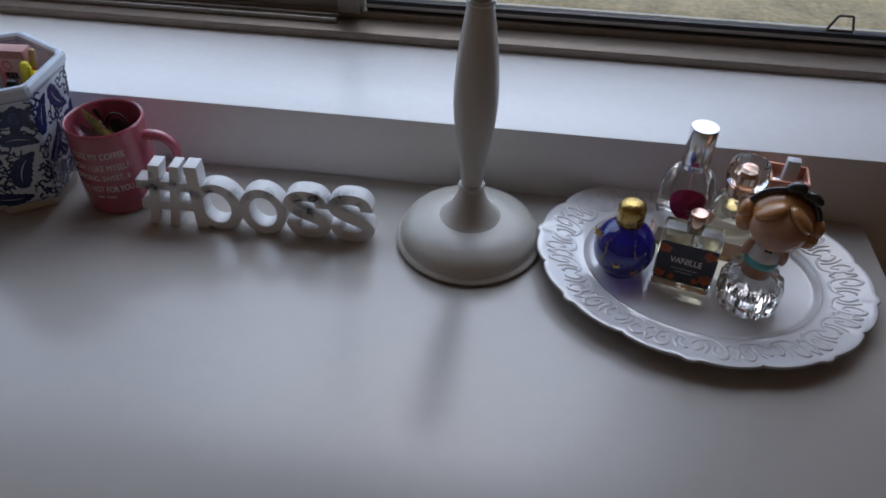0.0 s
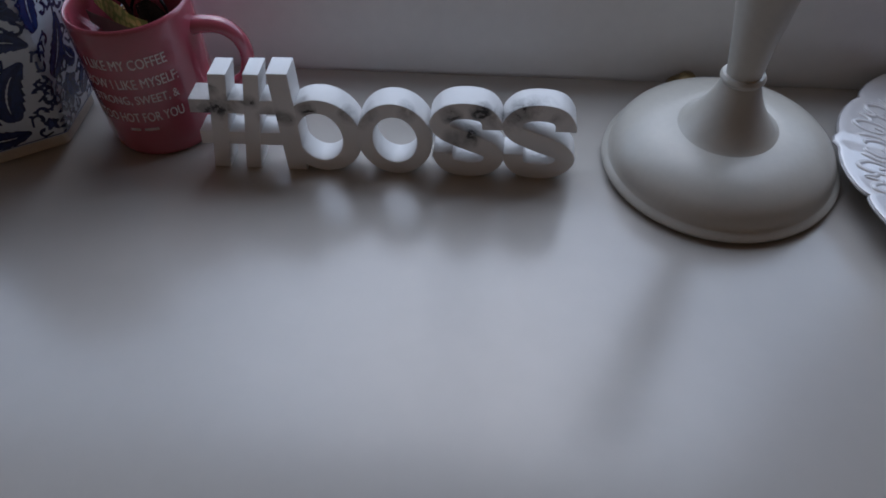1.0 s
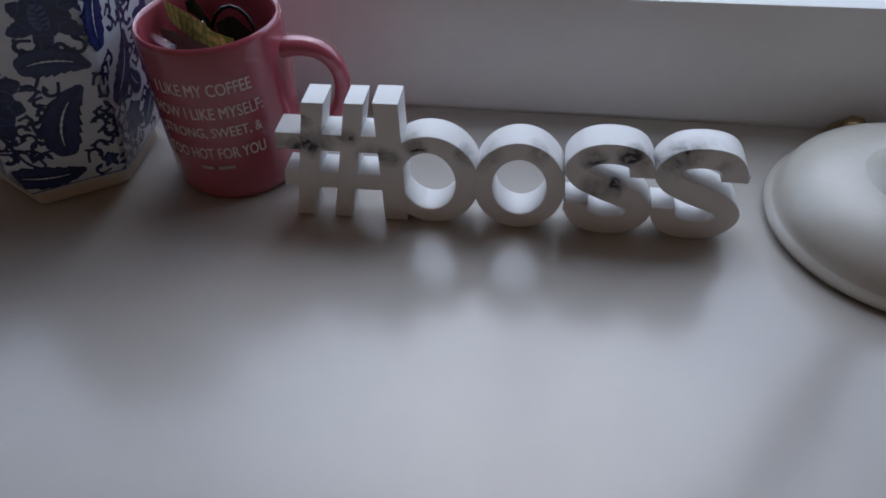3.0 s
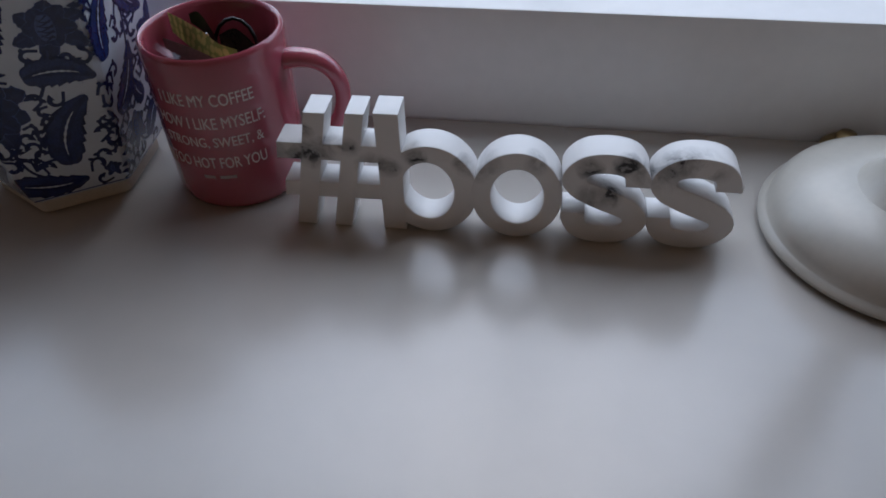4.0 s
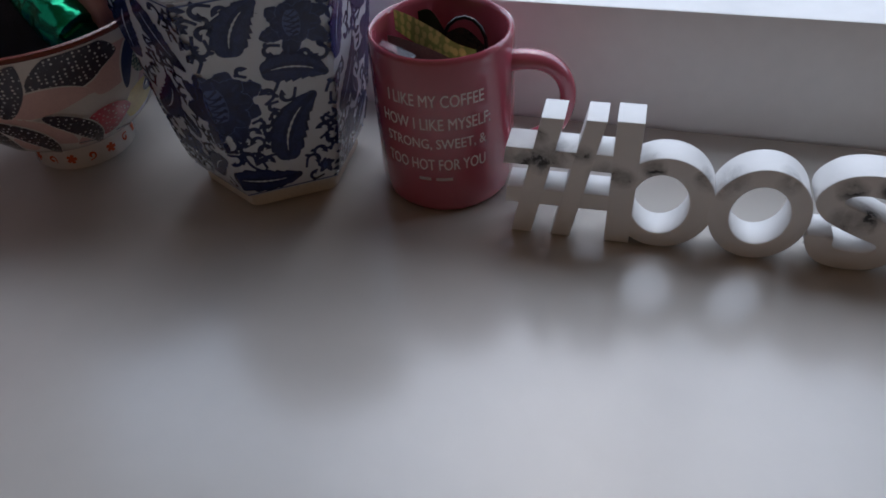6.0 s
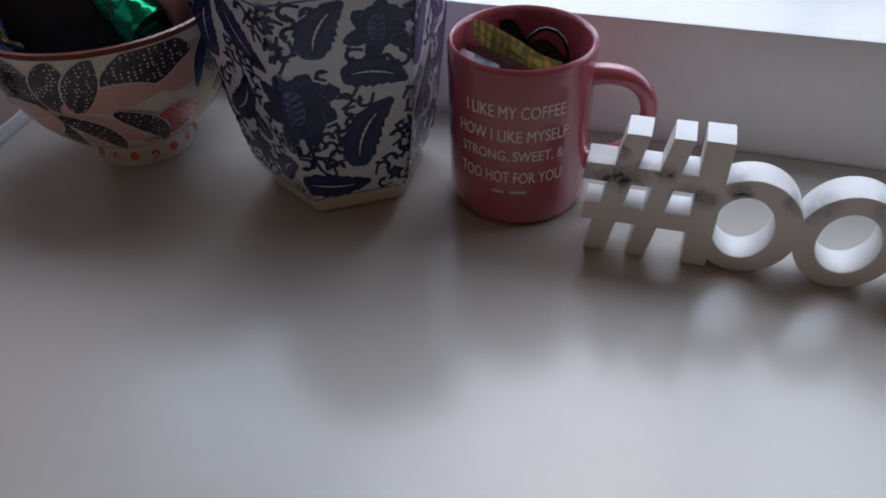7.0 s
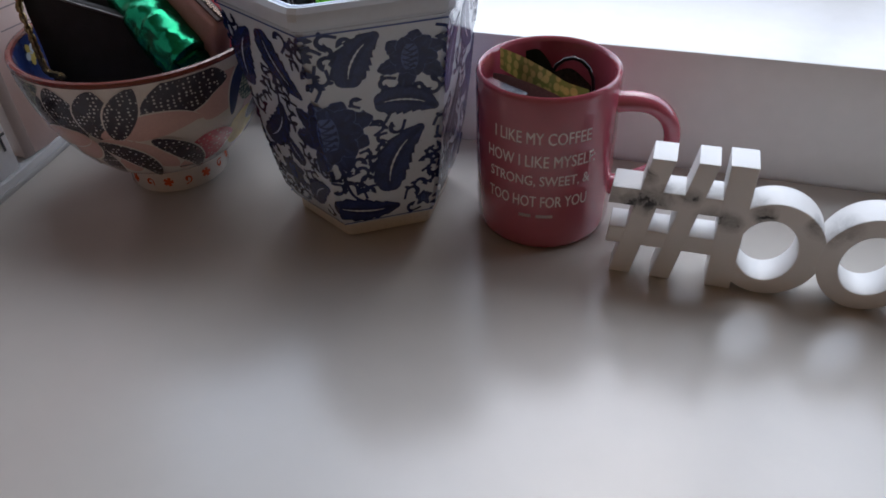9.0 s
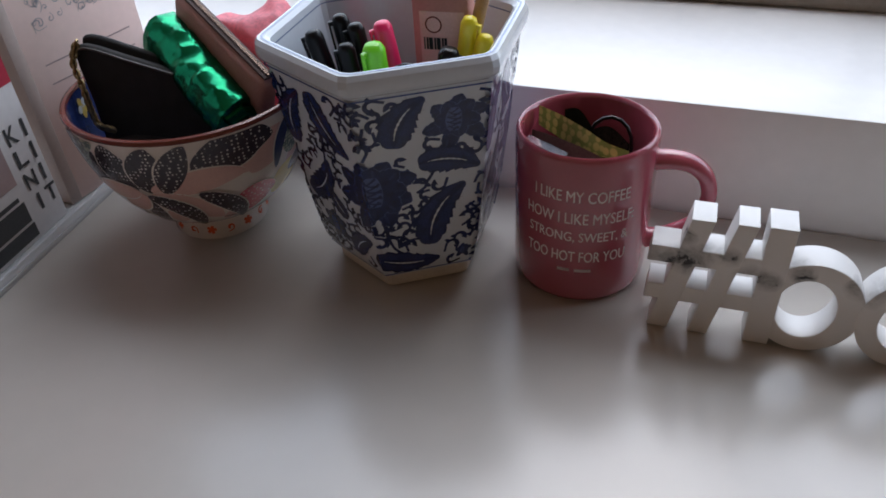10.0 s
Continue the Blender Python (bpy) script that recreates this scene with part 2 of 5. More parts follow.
def words(text, height, width=None, thick=0.0002, weight=0.0):
    """Writing in Blender's own font, in x and z, its front at y = 0, centred, capital height and width as given."""
    cu = bpy.data.curves.new("words", "FONT")
    cu.body, cu.align_x, cu.align_y, cu.offset = text, "CENTER", "CENTER", weight
    cu.resolution_u = 3
    ob = bpy.data.objects.new("words", cu)
    scene.collection.objects.link(ob)
    me = bpy.data.meshes.new_from_object(ob)
    bpy.data.objects.remove(ob)
    bpy.data.curves.remove(cu)
    xs, ys = [v.co.x for v in me.vertices], [v.co.y for v in me.vertices]
    w, h, mx, my = max(xs) - min(xs), max(ys) - min(ys), (max(xs) + min(xs)) / 2, (max(ys) + min(ys)) / 2
    s = height / h
    sx = width / w if width else s
    me.transform(Matrix(((sx, 0, 0, -mx * sx), (0, 0, -1, 0), (0, s, 0, -my * s), (0, 0, 0, 1))))
    bm = bmesh.new()
    bm.from_mesh(me)
    bpy.data.meshes.remove(me)
    return bm


def ell(cx, cz, rx, rz, n=56):
    return [(cx + rx * math.cos(2 * math.pi * k / n), cz + rz * math.sin(2 * math.pi * k / n)) for k in range(n)]


# ---- the room ----
def setting(name, bm, material, label="", category="", smooth=False):
    ob = part(name, bm, material, smooth=smooth)
    return tagged(ob, label or name, category or name.split("_")[0], kind="structure")


WY = 0.122          # inner face of the window wall
ST = 0.0795          # top of the window sill
WX0, WX1, WZ1 = -1.22, 1.00, 1.25
FLOOR = -0.74
# unseen floor, ceiling and side walls, added close by to bounce warm fill
setting("floor", box(-1.3, 1.7, -1.45, WY, FLOOR - 0.1, FLOOR), M_floor, "unseen brown carpet floor, toned for warm bounce light", "floor")
setting("ceiling", box(-1.3, 1.7, -1.45, WY, 1.60, 1.70), M_warm, "unseen brown ceiling, added for warm bounce light", "ceiling")
setting("wall_west", box(-1.4, -1.3, -1.45, 0.42, FLOOR, 1.60), M_warm, "unseen brown wall, added for warm bounce light", "wall")
setting("wall_east", box(1.7, 1.8, -1.45, 0.42, FLOOR, 1.60), M_warm, "unseen brown wall, added for warm bounce light", "wall")
setting("wall_south", box(-1.4, 1.8, -1.55, -1.45, FLOOR, 1.60), M_warm, "unseen brown wall behind the camera, added for warm bounce light", "wall")
wall = box(-1.3, 1.7, WY, 0.42, FLOOR, -0.15)
box(WX0, WX1, 0.334, 0.42, -0.15, ST, bm=wall)
box(-1.3, WX0, WY, 0.42, -0.15, 1.60, bm=wall)
box(WX1, 1.7, WY, 0.42, -0.15, 1.60, bm=wall)
box(WX0, WX1, WY, 0.42, WZ1, 1.60, bm=wall)
setting("wall_north", wall, M_wall, "white painted wall below the window", "wall")
setting("window_sill", box(WX0, WX1, WY, 0.334, -0.15, ST, 0.0020), [M_sill], "glossy white painted window sill", "window sill", True)

window = tagged(new("window_1"), "bronze aluminium sliding window over a white sill", "window", kind="structure")
part("window_frame", box(WX0, WX1, 0.302, 0.346, ST + 0.0005, ST + 0.012, 0.0015), M_alu, window)
part("window_frame", box(WX0, WX1, 0.346, 0.390, ST + 0.0005, ST + 0.0215, 0.0012), M_alu, window)
part("window_track", box(WX0, 0.128, 0.3235, 0.328, ST + 0.0122, ST + 0.0185, 0.0006), M_track, window)
part("window_track", box(WX0, 0.128, 0.334, 0.3385, ST + 0.0122, ST + 0.0200, 0.0006), M_track, window)
part("window_frame", box(WX0, 0.128, 0.347, 0.360, ST + 0.0218, ST + 0.050, 0.0015), M_alu, window, "bottom rail of the sliding sash")
part("window_frame", box(0.128, 0.158, 0.335, 0.366, ST + 0.0218, WZ1 - 0.03, 0.002), M_alu, window, "upright meeting stile")
part("gasket", box(0.162, WX1 - 0.03, 0.349, 0.364, ST + 0.0218, ST + 0.0365, 0.0025), M_black, window)
# pale strip added along the gasket's face as its shiny highlight
part("gasket_glint", box(0.162, WX1 - 0.03, 0.3475, 0.3488, ST + 0.0262, ST + 0.0310, 0.0003), M_track, window)
part("window_frame", box(WX0, WX0 + 0.03, 0.350, 0.390, ST + 0.0218, WZ1 - 0.03, 0.002), M_alu, window)
part("window_frame", box(WX1 - 0.03, WX1, 0.350, 0.390, ST + 0.0218, WZ1 - 0.03, 0.002), M_alu, window)
part("window_frame", box(WX0, WX1, 0.318, 0.390, WZ1 - 0.03, WZ1, 0.002), M_alu, window)
for x0, x1, y in ((WX0 + 0.03, 0.130, 0.353), (0.160, WX1 - 0.03, 0.366)):
    pane = part("pane", box(x0, x1, y, y + 0.004, ST + 0.036, WZ1 - 0.03), M_glass, window, smooth=False)
    pane.visible_shadow = False
# the latch ring that stands on the bottom rail
ring = [(0.0, 0, 0), (0.030, 0, 0), (0.0305, 0, 0.001), (0.0275, 0, 0.0165), (0.0265, 0, 0.0175), (0.011, 0, 0.0175), (0.0095, 0, 0.0165), (-0.0005, 0, 0.001)]
latch = tube(ring, 0.0016, 8, closed=True)
place(part("latch", latch, M_latch, window, "small open metal latch ring"), 0.738, 0.355, ST + 0.0372, -18, 0, 0)

# outdoors
setting("ground", box(-90, 90, -90, 160, -1.35, -1.25), M_grass, "dry yellow-green lawn outside the window", "ground")

# ---- the desk ----
desk = thing("desk", 0.05, -0.20, FLOOR, "white laminate desk with a plain square-edged top", "desk")
part("desktop", box(-0.62, 0.708, -0.32, 0.3185, 0.74 - 0.032, 0.74, 0.0012), M_desk, desk)
for lx in (-0.59, 0.66):
    for ly in (-0.29, 0.28):
        part("leg", box(lx - 0.02, lx + 0.02, ly - 0.02, ly + 0.02, 0, 0.74 - 0.0325, 0.002), M_desk, desk)


# ---- marble sign ----
def s_shape(cx, cz):
    line = [(0.0158, 0.0096), (0.0160, 0.0142), (0.0110, 0.0212), (0.0, 0.0236), (-0.0110, 0.0216), (-0.0174, 0.0140), (-0.0142, 0.0072), (-0.0072, 0.0032)]
    line += [(0.0, 0.0)] + [(-x, -z) for x, z in reversed(line)]
    mid = spline([(x, z, 0) for x, z in line], 5)
    left, right = [], []
    last = len(mid) - 1
    for k, p in enumerate(mid):
        d = (mid[min(k + 1, last)] - mid[max(k - 1, 0)]).normalized()
        if k in (0, last):
            d = Vector((0, 1, 0))
        n = Vector((-d.y, d.x, 0)) * (0.0061 + 0.0009 * math.exp(-((k - last / 2) / 9) ** 2))
        left.append((cx + p.x + n.x, cz + p.y + n.y))
        right.append((cx + p.x - n.x, cz + p.y - n.y))
    return left + right[::-1]


sign = thing("marble_sign", 0.0, 0.0, 0.0004, "white marble word sign with grey veins standing on the desk", "sign", rz=1.0)
SIGN = [
    ("hash_upright", [[(-0.0006, 0), (0.0106, 0), (0.0256, 0.0755), (0.0140, 0.0755)]], 0.0),
    ("hash_upright", [[(0.0215, 0), (0.0320, 0), (0.0462, 0.0760), (0.0362, 0.0760)]], 0.0),
    ("hash_bar", [[(-0.0052, 0.0455), (0.0560, 0.0455), (0.0560, 0.0562), (-0.0038, 0.0562)]], 0.0003),
    ("hash_bar", [[(-0.0044, 0.0200), (0.0560, 0.0205), (0.0560, 0.0308), (-0.0032, 0.0305)]], 0.0003),
    ("letter_stem", [[(0.0508, 0), (0.0640, 0), (0.0640, 0.0768), (0.0508, 0.0768)]], 0.0001),
    ("letter_bowl", [ell(0.0783, 0.0290, 0.0262, 0.0290), ell(0.0771, 0.0284, 0.0146, 0.0190)], 0.0004),
    ("letter", [ell(0.1257, 0.0285, 0.0245, 0.0285), ell(0.1260, 0.0282, 0.0143, 0.0182)], 0.0001),
    ("letter", [s_shape(0.1725, 0.0296)], 0.0),
    ("letter", [s_shape(0.2180, 0.0296)], 0.0003),
]
for name, loops, dy in SIGN:
    bm = outline(loops, 0.0185 - 2 * dy, 0.0007)
    bmesh.ops.translate(bm, verts=bm.verts, vec=(0, dy, 0))
    part(name, bm, M_marble, sign, sharp=30)


# ---- candlestick ----
candle = thing("candlestick", 0.3367, 0.0290, 0, "ivory painted turned candlestick with a wide domed base", "candlestick")
prof = [(0, 0.002), (0.0732, 0.002), (0.0755, 0.0030), (0.0760, 0.0050), (0.0750, 0.0070), (0.0728, 0.0080), (0.0718, 0.0088)]
prof += [(0.0330 + 0.0383 * math.cos(a * math.pi / 2 / 10) ** 0.9, 0.0088 + 0.0230 * math.sin(a * math.pi / 2 / 10) ** 0.95) for a in range(1, 10)]
prof += [(0.0325, 0.0322), (0.0312, 0.0318), (0.0300, 0.0325), (0.0270, 0.0352), (0.0228, 0.0405), (0.0185, 0.0475), (0.0148, 0.0557), (0.0122, 0.0640), (0.0112, 0.0672)]
part("base", lathe(prof, 96), M_candle, candle, sharp=40)
# near-black disc: the line of shade below the base, put into colour
part("base_gap", lathe([(0, 0), (0.0722, 0), (0.0724, 0.0024), (0, 0.0024)], 72), M_dark, candle, "dark disc painted as the shadow gap under the base")
part("collar", lathe([(0.010, 0.0665), (0.0122, 0.0668), (0.0134, 0.0684), (0.0134, 0.0698), (0.0122, 0.0715), (0.010, 0.0718)], 64), M_candle, candle)
stem = [(0.0, 0.071), (0.0104, 0.071), (0.0112, 0.080), (0.0135, 0.100), (0.0165, 0.120), (0.0195, 0.143), (0.0206, 0.160), (0.0205, 0.178), (0.0190, 0.200), (0.0165, 0.222), (0.0138, 0.240), (0.0112, 0.2545), (0, 0.2545)]
part("stem", lathe(stem, 72), M_candle, candle, sharp=50)
part("collar", lathe([(0.009, 0.2540), (0.0122, 0.2545), (0.0136, 0.2565), (0.0122, 0.2588), (0.009, 0.2592)], 64), M_candle, candle)
part("cup", lathe([(0, 0.259), (0.0095, 0.259), (0.013, 0.270), (0.022, 0.285), (0.030, 0.292), (0.031, 0.296), (0.024, 0.300), (0.024, 0.330), (0.021, 0.330), (0.021, 0.300), (0, 0.300)], 64), M_candle, candle)


# ---- mug ----
MX, MY, MR, MH = -0.0489, 0.0457, 0.0400, 0.0985
mug = thing("mug", MX, MY, 0, "glossy pink ceramic mug with white lettering holding clips", "mug")
prof = [(0, 0.0015), (0.030, 0.0015), (0.0315, 0.0), (0.0355, 0.0), (0.0385, 0.0018), (0.0396, 0.0055), (MR, 0.012), (MR, MH - 0.003), (MR - 0.0006, MH - 0.0008), (MR - 0.0017, MH), (MR - 0.0030, MH - 0.0006), (MR - 0.0038, MH - 0.0030), (MR - 0.0040, 0.012), (MR - 0.0070, 0.0065), (0, 0.0058)]
part("body", lathe(prof, 96), M_pink, mug, sharp=50)
hand = [(0.036, 0, 0.0792), (0.047, 0, 0.0810), (0.058, 0, 0.0794), (0.0660, 0, 0.0730), (0.0698, 0, 0.0630), (0.0692, 0, 0.0520), (0.0650, 0, 0.0410), (0.0545, 0, 0.0325), (0.0460, 0, 0.0275), (0.036, 0, 0.0255)]
hp = spline(hand, 5)
part("handle", tube(hp, [0.0060 - 0.0014 * math.sin(math.pi * k / (len(hp) - 1)) for k in range(len(hp))], 16, flat=1.25), M_pink, mug, sharp=60).matrix_basis = pose(0, 0, 0, 0, 0, 3)


def wrap(bm, r, mid):
    """Bends flat writing (x, z) round an upright cylinder; mid: the angle of x = 0, in degrees from -y towards +x."""
    bmesh.ops.triangulate(bm, faces=bm.faces)
    bmesh.ops.subdivide_edges(bm, edges=[e for e in bm.edges if e.calc_length() > 0.003], cuts=1)
    for v in bm.verts:
        a = radians(mid) + v.co.x / r
        v.co = Vector((r * math.sin(a), -r * math.cos(a), v.co.z))
    return bm


LINES = [("I LIKE MY COFFEE", -31, 47.6, 0.0751), ("HOW I LIKE MYSELF:", -38.8, 53.2, 0.0610), ("STRONG, SWEET, &", -36, 48.7, 0.0483), ("TOO HOT FOR YOU", -37.3, 47.8, 0.0350)]
for text, a0, a1, z in LINES:
    bm = words(text, 0.0072, radians(a1 - a0) * MR, weight=0.0)
    wrap(bm, MR + 0.00025, (a0 + a1) / 2)
    bold = words(text, 0.0072, radians(a1 - a0) * MR)
    bmesh.ops.translate(bold, verts=bold.verts, vec=(0.00016, 0, 0.00012))
    merge(bm, wrap(bold, MR + 0.00029, (a0 + a1) / 2))
    place(part("lettering", bm, M_white_ink, mug, "white printed capital letters", smooth=False), 0, 0, z)
bars = bmesh.new()
for a, b in ((-0.0098, -0.0028), (0.0000, 0.0095)):
    merge(bars, box(a, b, -0.0001, 0.0001, -0.0010, 0.0010))
place(part("lettering", wrap(bars, MR + 0.00025, 6), M_white_ink, mug, "small unreadable white line", smooth=False), 0, 0, 0.0252)


# ---- hexagonal vase ----
VX, VY, VH = -0.1575, 0.0390, 0.152
VASE = [(0.0, 0.0495), (0.0105, 0.0500), (0.0112, 0.0530), (0.018, 0.0560), (0.030, 0.0588), (0.060, 0.0635), (0.100, 0.0685), (0.132, 0.0725), (0.1390, 0.0740)]


def vase_r(z):
    for (z0, r0), (z1, r1) in zip(VASE, VASE[1:]):
        if z <= z1:
            return r0 + (r1 - r0) * (z - z0) / max(z1 - z0, 1e-6)
    return VASE[-1][1]


def hexring(bm, r, z, round_=0.12):
    """Six sides with slightly rounded corners; a corner points to -y."""
    out = []
    for k in range(6):
        a = radians(-90 + 60 * k)
        c = Vector((r * math.cos(a), r * math.sin(a), z))
        p = Vector((r * math.cos(a - radians(60)), r * math.sin(a - radians(60)), z))
        q = Vector((r * math.cos(a + radians(60)), r * math.sin(a + radians(60)), z))
        for w in (0.10, 0.035):
            out.append(bm.verts.new(c.lerp(p, w) - (c - Vector((0, 0, z))) * (0.006 if w == 0.035 else 0.0)))
        for w in (0.035, 0.10):
            out.append(bm.verts.new(c.lerp(q, w) - (c - Vector((0, 0, z))) * (0.006 if w == 0.035 else 0.0)))
    return out


def hexlathe(profile, close=True):
    bm = bmesh.new()
    rings = [hexring(bm, r, z) for r, z in profile]
    for a, b in zip(rings, rings[1:]):
        for k in range(len(a)):
            q = (k + 1) % len(a)
            bm.faces.new((a[k], a[q], b[q], b[k]))
    if close:
        bm.faces.new(rings[0])
        bm.faces.new(rings[-1])
    return bm


vase = thing("hexagonal_vase", VX, VY, 0, "blue-and-white hexagonal porcelain vase holding pens", "vase", rz=3.0)
part("foot", hexlathe([(0.0470, 0.0), (0.0495, 0.0012), (0.0500, 0.0105), (0.0480, 0.0112)]), M_bisque, vase, "unglazed cream foot", sharp=25)
body = [(0.046, 0.0106)] + [(r, z) for z, r in VASE[2:]] + [(0.0768, 0.1408), (0.0780, 0.1425), (0.0786, 0.1460), (0.0780, 0.1495), (0.0762, VH), (0.0720, VH), (0.0695, 0.1500), (0.0685, 0.1440), (0.0660, 0.1280), (0.0590, 0.060), (0.0520, 0.022), (0.048, 0.018)]
part("body", hexlathe(body), M_porc, vase, sharp=18)


# ---- bowl ----
BX, BY, BR, BH = -0.3040, 0.0335, 0.0772, 0.1016
bowl = thing("footed_bowl", BX, BY, 0, "painted ceramic footed bowl with flowers, filled with small bags", "bowl")


def bowl_r(z):
    t = max(0.0, min(1.0, (z - 0.016) / (BH - 0.016)))
    return 0.0315 + (BR - 0.0315) * (1 - (1 - t) ** 1.9) ** 0.62


M_bowl = mat("bowl_glaze", (0.66, 0.60, 0.55), 0.16, vary=0.05, scale=40, coat=0.4)
M_bowlblue = mat("bowl_inside_blue", (0.02, 0.035, 0.12), 0.15, vary=0.2, scale=50, coat=0.4)
M_rust = mat("rust_rim", (0.14, 0.028, 0.018), 0.25, vary=0.2, scale=60)
prof = [(0.0280, 0.016)] + [(bowl_r(z), z) for z in [0.016 + (BH - 0.019) * (k / 22) ** 1.7 for k in range(23)]]
part("body", lathe(prof, 96), M_bowl, bowl, sharp=50)
part("inside", lathe([(bowl_r(BH - 0.003) - 0.0033, BH - 0.0028)] + [(bowl_r(z) - 0.0035, z + 0.001) for z in (0.09, 0.075, 0.06, 0.045, 0.032, 0.024)] + [(0, 0.0225)], 96), M_bowlblue, bowl, "dark blue glazed inside")
part("rim", tube([((BR - 0.0016) * math.cos(2 * math.pi * k / 96), (BR - 0.0016) * math.sin(2 * math.pi * k / 96), BH - 0.0022) for k in range(96)], 0.0021, 8, closed=True), M_rust, bowl, "rust-red glazed rim")
part("foot", lathe([(0, 0.002), (0.029, 0.002), (0.0300, 0.0), (0.0325, 0.0), (0.0332, 0.0012), (0.0318, 0.0165), (0, 0.0165)], 72), M_bowl, bowl, sharp=40)


# ---- tray ----
TX, TY = 0.5685, 0.0075
tray = thing("tray", TX, TY, 0, "white oval charger tray with embossed scrolled scalloped rim", "tray", rz=-10.7)
TA, TB = 0.1585, 0.1310


def tray_edge(a):
    """How far the scalloped edge lies out at an angle: pairs of rounded lobes between points."""
    k = (a / (2 * math.pi) * 8) % 1.0
    d = min(k, 1 - k)
    lobe = 0.030 * math.sqrt(max(0.0, math.sin(math.pi * ((k * 2) % 1.0))))
    return 0.990 + lobe + 0.040 * math.exp(-(d / 0.045) ** 2)


def tray_mesh():
    bm = bmesh.new()
    n = 320
    prof = [(0.0, 0.0066, 0), (0.35, 0.0066, 0), (0.655, 0.0066, 0), (0.685, 0.0072, 0), (0.708, 0.0100, 0), (0.722, 0.0118, 0), (0.740, 0.0112, 0), (0.80, 0.0135, 0.2), (0.90, 0.0165, 0.6), (0.965, 0.0180, 1), (0.985, 0.0188, 1), (0.998, 0.0184, 1), (1.0, 0.0174, 1), (0.985, 0.0160, 1), (0.90, 0.0135, 0.6), (0.74, 0.0085, 0), (0.68, 0.0030, 0), (0.66, 0.0, 0), (0.0, 0.0, 0)]
    rings = []
    for s, z, w in prof:
        if s == 0:
            rings.append([bm.verts.new((0, 0, z))])
            continue
        ring_ = []
        for k in range(n):
            a = 2 * math.pi * k / n
            e = s * (1 + (tray_edge(a) - 1) * w)
            ring_.append(bm.verts.new((TA * e * math.cos(a), TB * e * math.sin(a), z)))
        rings.append(ring_)
    for a, b in zip(rings, rings[1:]):
        for k in range(n):
            q = (k + 1) % n
            if len(a) == 1:
                bm.faces.new((a[0], b[k], b[q]))
            elif len(b) == 1:
                bm.faces.new((a[k], a[q], b[0]))
            else:
                bm.faces.new((a[k], a[q], b[q], b[k]))
    return bm


part("plate", tray_mesh(), M_tray, tray, sharp=50)


# ---- painted decoration: glaze shapes laid on the curved surfaces ----
def strip(bm, line, widths, lay, cross=4, lift=0.00016, mi=0, steps=5):
    """A painted shape: a band of varying width along a line (metres on the unrolled surface), laid on a surface."""
    pts = spline([(x, y, 0) for x, y in line], steps)
    n = len(pts)
    rows_ = []
    for k, p in enumerate(pts):
        d = (pts[min(k + 1, n - 1)] - pts[max(k - 1, 0)]).normalized()
        w = widths(k / (n - 1))
        rows_.append([bm.verts.new(lay(p.x - d.y * w * (2 * j / cross - 1), p.y + d.x * w * (2 * j / cross - 1), lift)) for j in range(cross + 1)])
    for a, b in zip(rows_, rows_[1:]):
        for j in range(cross):
            f = bm.faces.new((a[j], a[j + 1], b[j + 1], b[j]))
            f.material_index = mi


def leafw(w, lobes=0.0, count=5):
    return lambda t: max(0.0002, w * math.sin(math.pi * min(1, t * 0.97 + 0.015) ** 0.8) ** 0.9 * (1 - lobes * (0.5 + 0.5 * math.cos(2 * math.pi * count * t))))


def curl(bm, x, y, size, turn, start, lay, mi=0, width=0.0015, lift=0.00016):
    line = []
    for k in range(14):
        a = start + turn * k * 0.42
        r = size * (1 - 0.062 * k)
        line.append((x + r * math.cos(a), y + r * math.sin(a)))
    tail = (line[0][0] + size * 1.1 * math.sin(start) * turn, line[0][1] - size * 1.1 * math.cos(start) * turn)
    strip(bm, [tail] + line, lambda t: width * (0.45 + 0.9 * t if t < 0.9 else 1.5), lay, 2, lift, mi, 2)


